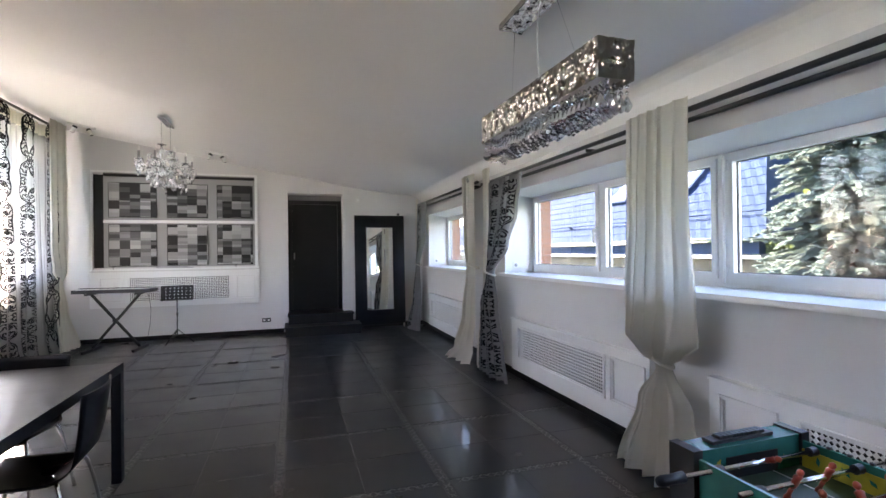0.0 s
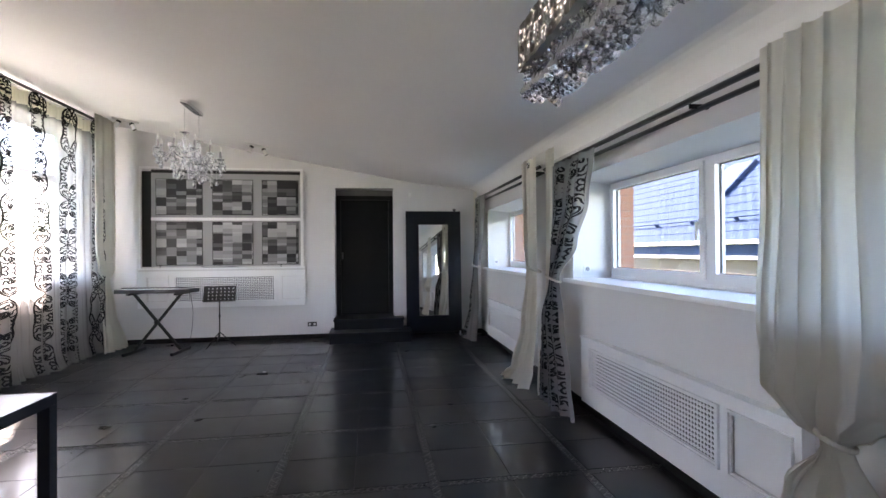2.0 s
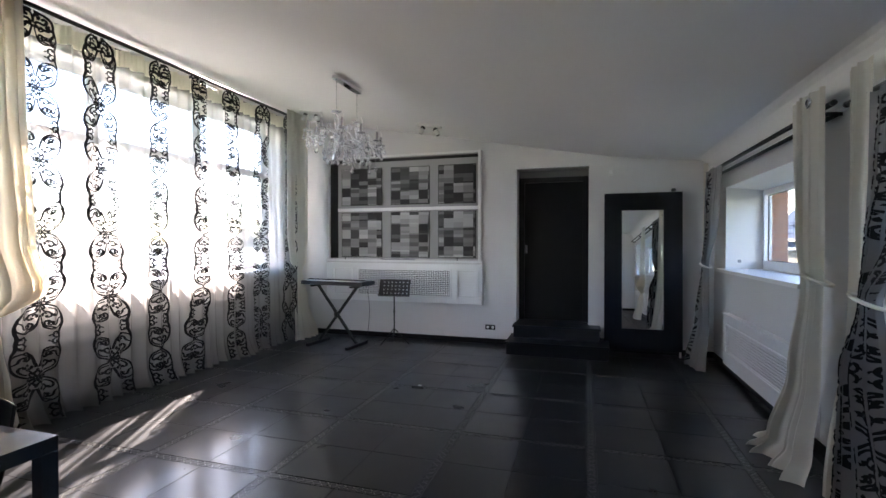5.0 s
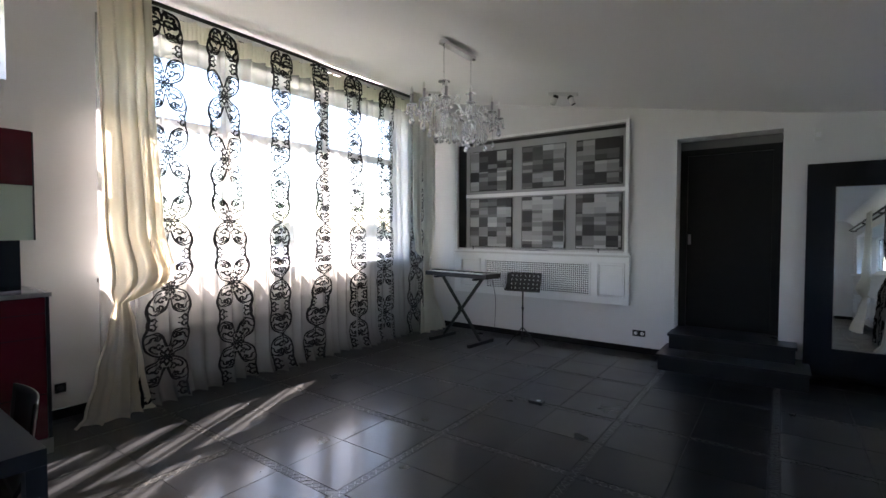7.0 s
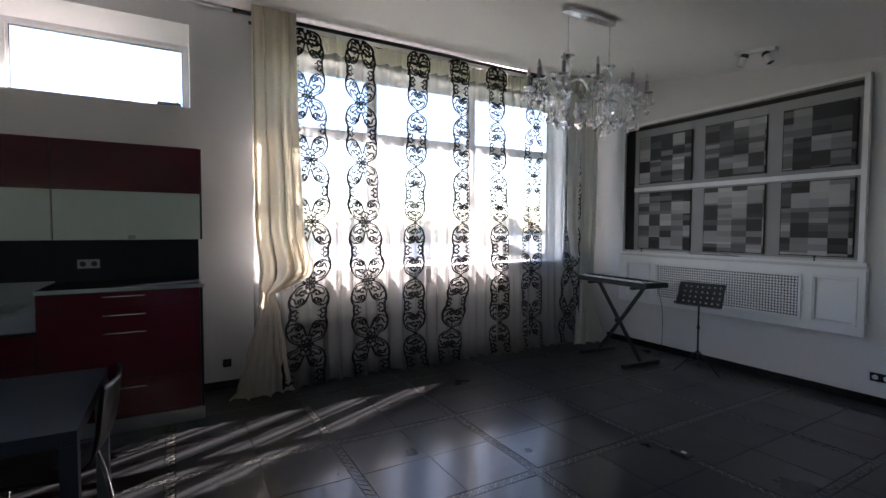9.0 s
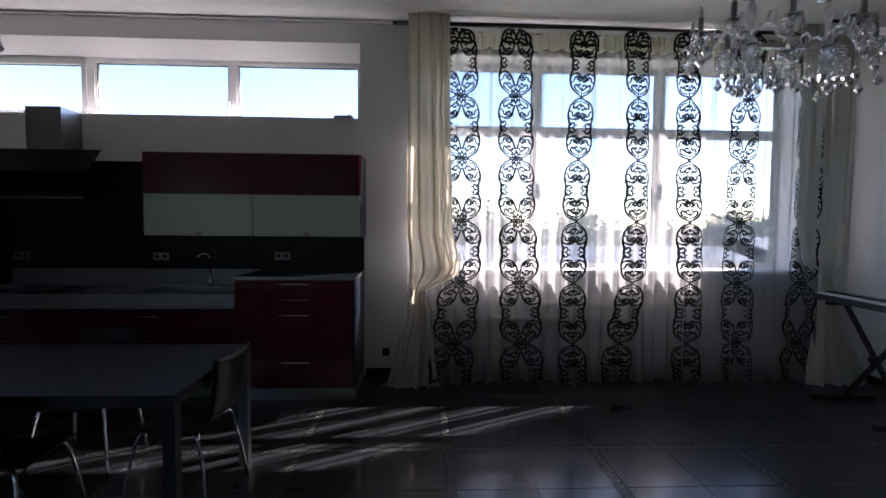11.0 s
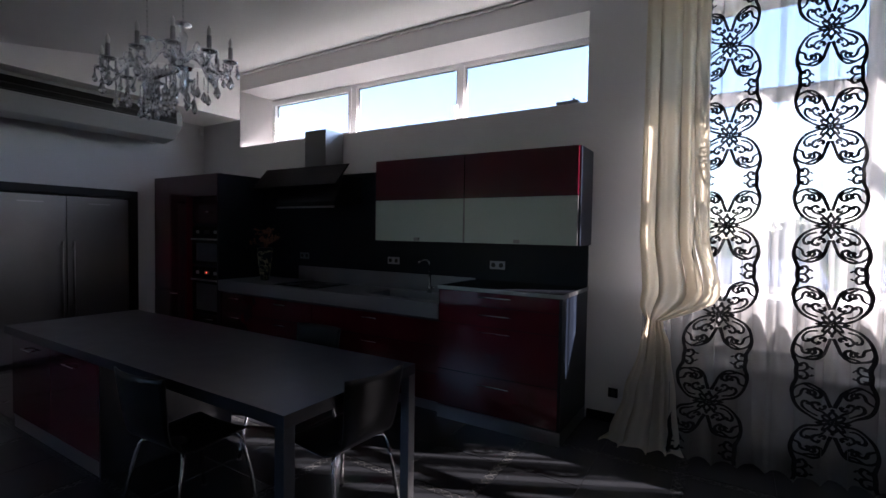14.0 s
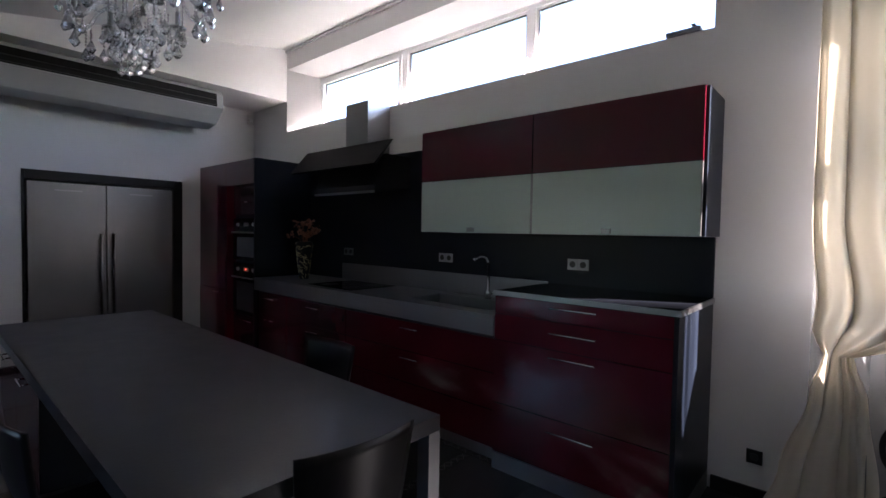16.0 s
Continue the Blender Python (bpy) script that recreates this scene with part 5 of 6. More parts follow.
def chandelier(x, y, label):
    """Two stems on chains from an oval canopy, a long bar, twelve candle arms and hanging drops."""
    zc = ceil_z(x)
    t = thing("chandelier", label, "chandelier", (x, y, zc))
    bm = bmesh.new()
    pts = [(0.045 * math.cos(a), (0.215 if math.sin(a) > 0 else -0.215) + 0.045 * math.sin(a)) for a in [2 * math.pi * k / 24 for k in range(24)]]
    add_prism(bm, pts, 0.03, Matrix.Translation((0, 0, -0.045)) @ Matrix.Rotation(-math.atan(CSLOPE), 4, "Y"))
    part("canopy", bm, M_CHROME, t, bevel=0.004)
    base = -0.625
    for s in (-1, 1):
        cy = 0.215 * s
        bm = bmesh.new()
        z, k = -0.045, 0
        while z > -0.40:
            ax = Vector((1, 0, 0)) if k % 2 else Vector((0, 1, 0))
            add_tube(bm, [Vector((0, cy, z - 0.018)) + ax * 0.006 * math.cos(a) + Vector((0, 0, 0.020 * math.sin(a))) for a in [2 * math.pi * q / 8 for q in range(9)]], 0.0022, 4)
            z -= 0.033
            k += 1
        part("chain", bm, M_CHROME, t)
        bm = bmesh.new()
        add_lathe(bm, [(0.004, 0.28), (0.05, 0.27), (0.052, 0.262), (0.012, 0.25), (0.014, 0.23), (0.028, 0.19), (0.016, 0.12), (0.012, 0.07), (0.030, 0.03), (0.034, 0.0), (0.02, -0.03), (0.035, -0.05), (0.012, -0.09), (0.022, -0.11), (0.002, -0.14)], Matrix.Translation((0, cy, base)), 12)
        part("glass_stem", bm, M_CRYSTAL, t, smooth=True)
    bm = bmesh.new()
    add_box(bm, -0.02, 0.02, -0.30, 0.30, base - 0.012, base + 0.010)
    for s in (-1, 1):
        add_lathe(bm, [(0.05, 0), (0.055, 0.006), (0.04, 0.016)], Matrix.Translation((0, 0.215 * s, base - 0.01)), 14)
    part("centre_bar", bm, M_CHROME, t)
    r = random.Random(7)
    ends = [(0.0, 0.49), (0.0, -0.49), (0.18, 0.43), (-0.18, 0.43), (0.18, -0.43), (-0.18, -0.43), (0.25, 0.18), (-0.25, 0.18), (0.25, -0.18), (-0.25, -0.18)]
    for ex, ey in ends:
        cy = 0.215 if ey > 0 else -0.215
        a0, a1 = Vector((0, cy, base)), Vector((ex, ey, base + 0.035))
        bm = bmesh.new()
        add_tube(bm, spline([a0, a0.lerp(a1, 0.2) + Vector((0, 0, 0.07)), a0.lerp(a1, 0.5) + Vector((0, 0, 0.045)), a0.lerp(a1, 0.75) + Vector((0, 0, -0.05)), a1 + Vector((0, 0, -0.03)), a1], 4), 0.009, 7)
        add_tube(bm, spline([a0.lerp(a1, 0.35) + Vector((0, 0, 0.06)), a0.lerp(a1, 0.48) + Vector((0, 0, 0.11)), a0.lerp(a1, 0.62) + Vector((0, 0, 0.09)), a0.lerp(a1, 0.58) + Vector((0, 0, 0.05))], 4), 0.006, 6)
        add_lathe(bm, [(0.008, 0.0), (0.040, 0.010), (0.046, 0.020), (0.042, 0.021), (0.010, 0.012)], Matrix.Translation(a1), 12)
        arm = part("arm", bm, M_CRYSTAL, t, smooth=True)
        bm = bmesh.new()
        add_lathe(bm, [(0.014, 0.012), (0.013, 0.105)], Matrix.Translation(a1), 10)
        part("candle_sleeve", bm, M_CANDLE, arm)
        bm = bmesh.new()
        add_lathe(bm, [(0.008, 0.105), (0.013, 0.122), (0.011, 0.142), (0.005, 0.158), (0.001, 0.168)], Matrix.Translation(a1), 8)
        part("bulb", bm, M_FLAME, arm, smooth=True)
        for q in range(6):
            a = 2 * math.pi * q / 6 + r.uniform(0, 0.5)
            o = new("crystal_drop", DROPS[q % 2])
            o.location, o.parent = a1 + Vector((0.043 * math.cos(a), 0.043 * math.sin(a), 0.0)), arm
    for ex, ey in ends:
        o = new("pear_drop", PEAR)
        o.location, o.parent = (ex, ey, base - 0.005), t
    for k in range(48):
        yy, xx = -0.38 + 0.76 * (k + 0.5) / 48, r.uniform(-0.16, 0.16)
        o = new("crystal_string", STRINGS[r.choice((0, 1, 1, 2, 2, 3))])
        o.location, o.parent = (xx, yy, base - 0.03 - r.uniform(0, 0.03)), t
    return t


chandelier(-1.50, 6.56, "chrome and crystal candle chandelier with hanging drops over the open floor")
chandelier(-1.50, 1.80, "chrome and crystal candle chandelier with hanging drops over the table")

LX, LY0, LY1, LZ0, LZ1 = 0.985, 1.346, 2.376, 2.023, 2.165
lamp = thing("crystal_lamp", "long perforated steel pendant lamp with a fringe of crystals", "lamp", (LX, LY0, LZ0))
LW, LL, LH = 0.147, LY1 - LY0, LZ1 - LZ0
r = random.Random(21)


def dented_plate(w, h, m, holes):
    """A plate with dents in it and little holes that show the far side's light."""
    bm, sb = bmesh.new(), bmesh.new()
    nx, nz = max(4, int(w / 0.012)), max(4, int(h / 0.012))
    g = [[bm.verts.new(m @ Vector((w * i / nx, h * j / nz, 0.0062 * noise.noise(Vector((i * 0.45, j * 0.45, w * 7)))))) for j in range(nz + 1)] for i in range(nx + 1)]
    for i in range(nx):
        for j in range(nz):
            if 0 < i < nx - 1 and 0 < j < nz - 1 and r.random() < holes:
                q = [g[i][j], g[i + 1][j], g[i + 1][j + 1], g[i][j + 1]]
                c = sum((v.co for v in q), Vector()) / 4
                s = r.uniform(0.32, 0.85)
                off = (q[1].co - q[0].co).cross(q[3].co - q[0].co).normalized() * 0.0006
                t_ = r.uniform(0.35, 0.7)
                rim = [c + (v.co - c) * s * (t_ if e in (0, 2) else 1.0) for e, v in enumerate(q)]
                inner = [bm.verts.new(p) for p in rim]
                for sd in (1, -1):
                    sb.faces.new([sb.verts.new(p + off * sd) for p in rim])
                for a in range(4):
                    b = (a + 1) % 4
                    bm.faces.new((q[a], q[b], inner[b], inner[a]))
            else:
                bm.faces.new((g[i][j], g[i + 1][j], g[i + 1][j + 1], g[i][j + 1]))
    if len(sb.faces):
        tagged(part("openings", sb, M_STUD, lamp), "small warm lit openings", kind="stuff")
    else:
        sb.free()
    return bm


M_LAMPSTEEL = mat("hammered_steel", (0.23, 0.22, 0.195), 0.28, 1.0, vary=0.2, scale=25, bump=0.3, bump_scale=45)
M_LINER = mat("silver_liner", (0.30, 0.30, 0.29), 0.3, 0.6, vary=0.1)
M_STUD = mat("lit_lamp_opening", (0.88, 0.87, 0.83), 0.4)
_b = M_STUD.node_tree.nodes["Principled BSDF"]
_b.inputs["Emission Color"].default_value, _b.inputs["Emission Strength"].default_value = (1.0, 0.93, 0.80, 1), 0.055
M_HAMMERED = mat("deep_hammered_steel", (0.42, 0.41, 0.40), 0.2, 1.0, vary=0.5, scale=30, bump=1.0, bump_scale=40)
RXm = Matrix(((0, 0, 1, 0), (1, 0, 0, 0), (0, 1, 0, 0), (0, 0, 0, 1)))
part("perforated_side", dented_plate(LL, LH, RXm, 0.24), M_LAMPSTEEL, lamp)
part("perforated_side", dented_plate(LL, LH, Matrix.Translation((LW, 0, 0)) @ RXm, 0.24), M_LAMPSTEEL, lamp)
RYm = Matrix(((1, 0, 0, 0), (0, 0, 1, 0), (0, 1, 0, 0), (0, 0, 0, 1)))
part("perforated_end", dented_plate(LW, LH, RYm, 0.05), M_LAMPSTEEL, lamp)
part("perforated_end", dented_plate(LW, LH, Matrix.Translation((0, LL, 0)) @ RYm, 0.05), M_LAMPSTEEL, lamp)
bm = bmesh.new()
add_box(bm, 0.004, LW - 0.004, 0.004, LL - 0.004, LH - 0.006, LH - 0.003)
part("cover", bm, M_LAMPSTEEL, lamp)
bm = bmesh.new()
add_box(bm, 0.012, LW - 0.012, 0.012, LL - 0.012, 0.02, LH - 0.012)
part("liner", bm, M_LINER, lamp)
for i in range(5):
    for j in range(34):
        o = new("crystal_drop", FRINGE)
        o.location, o.parent = (LW * (i + 0.7) / 5.4, LL * (j + 0.5) / 34, -r.uniform(0, 0.022)), lamp
pz = ceil_z(LX) - LZ0
bm = bmesh.new()
for y in (0.22, LL - 0.22):
    add_tube(bm, [(LW / 2, y, LH - 0.004), (1.135 - LX, 1.87 - LY0 if y < 0.5 else 2.26 - LY0, pz - 0.05)], 0.0012, 4)
part("suspension_wires", bm, M_CHROME, lamp)
bm = bmesh.new()
add_tube(bm, spline([(LW / 2, LL * 0.5, LH - 0.004), (LW / 2 - 0.02, LL * 0.49, LH + 0.15), (LW / 2 + 0.02, LL * 0.55, LH + 0.35), (1.135 - LX, LL * 0.62, pz - 0.05)], 5), 0.003, 5)
part("power_cable", bm, M_WHITEPLASTIC, lamp)
bm = dented_plate(0.52, 0.135, Matrix.Translation((1.07 - LX, 1.80 - LY0, ceil_z(1.14) - LZ0 - 0.022)) @ Matrix(((0, 1, 0, 0), (1, 0, 0, 0), (0, 0, -1, 0), (0, 0, 0, 1))), 0.0)
part("ceiling_plate", bm, M_HAMMERED, lamp)
box_part("plate_rim", lamp, M_HAMMERED, 1.07 - LX, 1.205 - LX, 1.80 - LY0, 2.32 - LY0, ceil_z(1.14) - LZ0 - 0.018, ceil_z(1.14) - LZ0 + 0.02, 0.0)

for x in (-2.98, -1.17):
    st = thing("spotlight_bar", "white ceiling bar with two small spotlights", "spotlight", (x, 8.22, ceil_z(x)))
    tilt = Matrix.Rotation(-math.atan(CSLOPE), 4, "Y")
    bm = bmesh.new()
    add_box(bm, -0.17, 0.17, -0.03, 0.03, -0.036, -0.004, tilt)
    part("bar", bm, M_WHITEPLASTIC, st, bevel=0.004)
    for s in (-1, 1):
        bm = bmesh.new()
        zz = 0.1 * s * CSLOPE
        add_tube(bm, [(0.10 * s, 0, zz - 0.034), (0.10 * s, 0, zz - 0.065)], 0.006, 6)
        add_lathe(bm, [(0.020, 0.0205), (0.029, 0.020), (0.031, -0.055)], Matrix.Translation((0.10 * s, -0.01, zz - 0.085)) @ Matrix.Rotation(radians(-25 * s), 4, "Y"), 14)
        sp_ = part("spot_head", bm, M_WHITEPLASTIC, st, smooth=False)
        bm = bmesh.new()
        add_lathe(bm, [(0.022, 0.052), (0.031, 0.045), (0.033, 0.021), (0.030, 0.0205)], Matrix.Translation((0.10 * s, -0.01, zz - 0.085)) @ Matrix.Rotation(radians(-25 * s), 4, "Y"), 14)
        part("joint", bm, M_PLASTIC, sp_, "black joint")
        bm = bmesh.new()
        add_lathe(bm, [(0.025, -0.0565), (0.025, -0.058)], Matrix.Translation((0.10 * s, -0.01, zz - 0.085)) @ Matrix.Rotation(radians(-25 * s), 4, "Y"), 14)
        part("spot_lens", bm, M_PLASTIC, sp_)

# ---- keyboard and music stand ----
kb = thing("keyboard_stand", "black folding X-shaped keyboard stand", "stand", (-2.58, 8.25, 0))
kb.matrix_basis = Matrix.Translation((-2.58, 8.25, 0)) @ Matrix.Rotation(radians(-6), 4, "Z")
for k, (a, b) in enumerate(((-1, 1), (1, -1))):
    for yy in (0.0,):
        bm = bmesh.new()
        add_box(bm, -0.018, 0.018, -0.012 + 0.028 * k, 0.012 + 0.028 * k, -0.52, 0.52, Matrix.Translation((0, 0, 0.45)) @ Matrix.Rotation(a * radians(39), 4, "Y"))
        part("cross_tube", bm, M_PLASTIC, kb, bevel=0.004)
for sx in (-1, 1):
    box_part("foot_bar", kb, M_PLASTIC, sx * 0.33 - 0.018, sx * 0.33 + 0.018, -0.26, 0.26, 0.002, 0.045, 0.008)
    box_part("rest_bar", kb, M_PLASTIC, sx * 0.33 - 0.018, sx * 0.33 + 0.018, -0.16, 0.16, 0.845, 0.872, 0.006)
bm = bmesh.new()
add_lathe(bm, [(0.03, 0), (0.035, 0.02), (0.02, 0.03)], Matrix.Translation((0, -0.014, 0.45)) @ Matrix.Rotation(radians(90), 4, "X"), 12)
part("clamp_knob", bm, M_PLASTIC, kb)
ky = thing("keyboard_piano", "black electronic keyboard with white keys on the folding stand", "keyboard")
ky.matrix_basis = Matrix.Translation((-2.58, 8.25, 0.873)) @ Matrix.Rotation(radians(-6), 4, "Z")
box_part("case", ky, M_PLASTIC, -0.52, 0.52, -0.15, 0.17, 0.001, 0.055, 0.012)
box_part("control_panel", ky, M_GREYMETAL, -0.48, 0.46, 0.0, 0.15, 0.0555, 0.06, 0.002)
for k in range(36):
    box_part("white_key", ky, M_WHITEKEY, -0.47 + 0.0262 * k, -0.4455 + 0.0262 * k, -0.145, -0.005, 0.0555, 0.068, 0.0)
    if k % 7 not in (2, 6):
        box_part("black_key", ky, M_GLOSSBLACK, -0.4515 + 0.0262 * k, -0.4395 + 0.0262 * k, -0.09, -0.005, 0.0685, 0.079, 0.0)
cb = thing("power_cable", "thin black cable hanging from the keyboard to the floor", "cable", (-2.2, 8.4, 0))
bm = bmesh.new()
add_tube(bm, spline([(0, 0, 0.88), (0.03, 0.05, 0.6), (0.0, 0.1, 0.3), (-0.08, 0.2, 0.05), (-0.16, 0.35, 0.006), (-0.3, 0.5, 0.006)], 5), 0.0035, 5)
part("lead", bm, M_PLASTIC, cb)
ms = thing("music_stand", "black perforated music stand on a tripod", "music stand")
ms.matrix_basis = Matrix.Translation((-1.82, 8.55, 0)) @ Matrix.Rotation(radians(8), 4, "Z")
bm = bmesh.new()
add_tube(bm, [(0, 0, 0.13), (0, 0, 0.74)], 0.010, 8)
add_tube(bm, [(0, 0, 0.46), (0, 0, 0.49)], 0.017, 8)
part("pole", bm, M_PLASTIC, ms)
for k in range(3):
    a = radians(90 + 120 * k + 20)
    bm = bmesh.new()
    add_tube(bm, [(0.012 * math.cos(a), 0.012 * math.sin(a), 0.22), (0.24 * math.cos(a), 0.24 * math.sin(a), 0.012)], 0.008, 6)
    add_tube(bm, [(0, 0, 0.13), (0.13 * math.cos(a), 0.13 * math.sin(a), 0.108)], 0.005, 5)
    part("tripod_leg", bm, M_PLASTIC, ms)
TM = Matrix.Translation((0, -0.02, 0.70)) @ Matrix.Rotation(radians(22), 4, "X").inverted()
bm = bmesh.new()
W, Hh, nx, nz = 0.46, 0.25, 16, 9
for i in range(nx):
    for j in range(nz):
        x0, z0, cw, chh = -W / 2 + W * i / nx, Hh * j / nz, W / nx, Hh / nz
        hole = 0 < i < nx - 1 and 0 < j < nz - 1 and i % 2 == 0 and j % 2 == 1
        q = [bm.verts.new(TM @ Vector(p)) for p in ((x0, 0, z0), (x0 + cw, 0, z0), (x0 + cw, 0, z0 + chh), (x0, 0, z0 + chh))]
        if hole:
            c = sum((v.co for v in q), Vector()) / 4
            inner = [bm.verts.new(c + (v.co - c) * 0.72) for v in q]
            for a in range(4):
                b = (a + 1) % 4
                bm.faces.new((q[a], q[b], inner[b], inner[a]))
        else:
            bm.faces.new(q)
bmesh.ops.remove_doubles(bm, verts=bm.verts, dist=1e-5)
part("tray", bm, M_PLASTIC, ms, "perforated black desk")
bm = bmesh.new()
add_box(bm, -W / 2, W / 2, -0.05, 0.002, -0.004, 0.0, TM)
add_box(bm, -W / 2, W / 2, -0.054, -0.05, -0.004, 0.014, TM)
part("tray_lip", bm, M_PLASTIC, ms)

# ---- foosball table ----
fo = thing("foosball_table", "green and yellow foosball table with chrome rods beside the radiator cover", "foosball table", (1.175, 0.01, 0))
W, L, T = 0.50, 1.24, 0.80
box_part("end_wall", fo, M_GREEN, 0.035, W - 0.035, L - 0.085, L, 0.60, T, 0.012)
box_part("end_wall", fo, M_GREEN, 0.035, W - 0.035, 0, 0.085, 0.60, T, 0.012)
for x in (0.02, W - 0.032):
    box_part("side_wall", fo, M_GREEN, x, x + 0.012, 0.086, L - 0.086, 0.60, T - 0.02, 0.003)
box_part("inner_liner", fo, M_YELLOW, W - 0.035, W - 0.0325, 0.087, L - 0.087, 0.66, T - 0.045, 0.0)
box_part("inner_liner", fo, M_YELLOW, 0.0325, 0.035, 0.087, L - 0.087, 0.66, T - 0.045, 0.0)
box_part("playfield", fo, M_TURF, 0.036, W - 0.036, 0.087, L - 0.087, 0.685, 0.695, 0.0)
box_part("goal_mouth", fo, M_BLACK, 0.14, W - 0.14, L - 0.089, L - 0.0855, 0.696, 0.765, 0.0)
box_part("white_line", fo, M_WHITEPLASTIC, 0.04, W - 0.04, 0.62, 0.626, 0.6955, 0.697, 0.0)
box_part("white_line", fo, M_WHITEPLASTIC, 0.16, 0.165, L - 0.32, L - 0.09, 0.6955, 0.697, 0.0)
box_part("white_line", fo, M_WHITEPLASTIC, W - 0.165, W - 0.16, L - 0.32, L - 0.09, 0.6955, 0.697, 0.0)
for x in (0.0, W - 0.036):
    for y in (-0.006, L - 0.094):
        box_part("corner_cap", fo, M_PLASTIC, x, x + 0.036, y, y + 0.10, 0.58, T + 0.006, 0.014)
        box_part("leg", fo, M_PLASTIC, x + 0.002, x + 0.034, y + 0.012, y + 0.088, 0.0, 0.579, 0.006)
bm = bmesh.new()
rl = random.Random(31)
for k in range(46):
    y, z, an, ln = rl.uniform(0.14, L - 0.14), rl.uniform(0.70, 0.765), rl.uniform(0.4, 2.7), rl.uniform(0.02, 0.045)
    c_, s_ = math.cos(an) * ln, math.sin(an) * ln * 0.8
    z1 = min(0.772, max(0.70, z + s_))
    bm.faces.new([bm.verts.new((W - 0.0355 - 0.0003 * (k % 5), yy, zz)) for yy, zz in ((y, z), (y + c_ * 0.5 - 0.007, (z + z1) / 2 + 0.004), (y + c_, z1), (y + c_ * 0.5 + 0.007, (z + z1) / 2 - 0.004))])
part("leaf_print", bm, M_GREEN, fo)
bm = bmesh.new()
for k in range(26):
    x, z, an, ln = rl.uniform(0.06, W - 0.06), rl.uniform(0.62, T - 0.03), rl.uniform(0.3, 2.8), rl.uniform(0.015, 0.035)
    if 0.12 < x < W - 0.12 and z > 0.67:
        continue
    c_, s_ = math.cos(an) * ln, math.sin(an) * ln
    bm.faces.new([bm.verts.new((xx, L - 0.0848 - 0.0002 * (k % 5), zz)) for xx, zz in ((x, z), (x + c_ * 0.5 - 0.007, z + s_ * 0.5 + 0.006), (x + c_, z + s_), (x + c_ * 0.5 + 0.007, z + s_ * 0.5 - 0.006))])
tagged(part("leaf_print", bm, M_YELLOW, fo, "small yellow leaf prints"), "small yellow leaf prints", kind="stuff")
sc = box_part("score_counter", fo, M_PLASTIC, 0.11, 0.37, L - 0.065, L - 0.02, T + 0.001, T + 0.012, 0.004)
for k in range(10):
    box_part("score_bead", sc, M_PLASTIC, 0.145 + 0.020 * k, 0.161 + 0.020 * k, L - 0.058, L - 0.028, T + 0.012, T + 0.022, 0.003)
for k in range(16):
    box_part("rivet", fo, M_PLASTIC, W - 0.03, W - 0.022, 0.16 + 0.06 * k, 0.172 + 0.06 * k, T - 0.0195, T - 0.012, 0.002)
for k in range(6):
    y = L - 0.137 - 0.132 * k - (0.17 if k > 2 else 0.0)
    bm = bmesh.new()
    add_tube(bm, [(-0.09 if k % 2 == 0 else -0.02, y, 0.762), (W + (0.02 if k % 2 == 0 else 0.10), y, 0.762)], 0.0075, 10)
    rd = part("rod", bm, M_CHROME, fo, smooth=True)
    xh = -0.13 if k % 2 == 0 else W + 0.14
    bm = bmesh.new()
    add_lathe(bm, [(0.013, -0.045), (0.017, -0.03), (0.015, 0.0), (0.018, 0.045)], Matrix.Translation((xh, y, 0.762)) @ Matrix.Rotation(radians(90), 4, "Y"), 10)
    part("grip", bm, M_PLASTIC, rd, smooth=True)
    for x in (0.05, W - 0.05):
        bm = bmesh.new()
        add_lathe(bm, [(0.015, -0.014), (0.015, 0.014)], Matrix.Translation((x, y, 0.762)) @ Matrix.Rotation(radians(90), 4, "Y"), 10)
        part("bumper", bm, M_PLASTIC, rd)
    for q in range((1, 2, 3, 4, 3, 2)[k]):
        nq = (1, 2, 3, 4, 3, 2)[k]
        x = 0.25 + (q - (nq - 1) / 2) * 0.13
        bm = bmesh.new()
        FM = Matrix.Translation((x, y, 0.762)) @ Matrix.Rotation(radians((62, 24, -20, 12, 30, 8)[k]), 4, "X")
        add_lathe(bm, [(0.007, -0.020), (0.012, -0.012), (0.013, 0.0), (0.012, 0.016), (0.014, 0.026), (0.005, 0.031)], FM @ Matrix.Diagonal((1.15, 0.7, 1, 1)), 10)
        add_lathe(bm, [(0.004, -0.062), (0.009, -0.060), (0.010, -0.052), (0.006, -0.042), (0.007, -0.020)], FM @ Matrix.Diagonal((1.3, 0.8, 1, 1)), 8)
        add_lathe(bm, [(0.003, 0.030), (0.009, 0.036), (0.010, 0.043), (0.006, 0.050), (0.002, 0.052)], FM, 8)
        part("playing_figure", bm, M_REDPLASTIC if k < 3 else M_YELLOW, rd, smooth=True)
# ---- outside ----
G = -2.6
bm = bmesh.new()
bm.faces.new([bm.verts.new(p) for p in ((-900, -900, G), (900, -900, G), (900, 900, G), (-900, 900, G))])
structure("ground", bm, M_GRASS, "wide grassy ground outside")
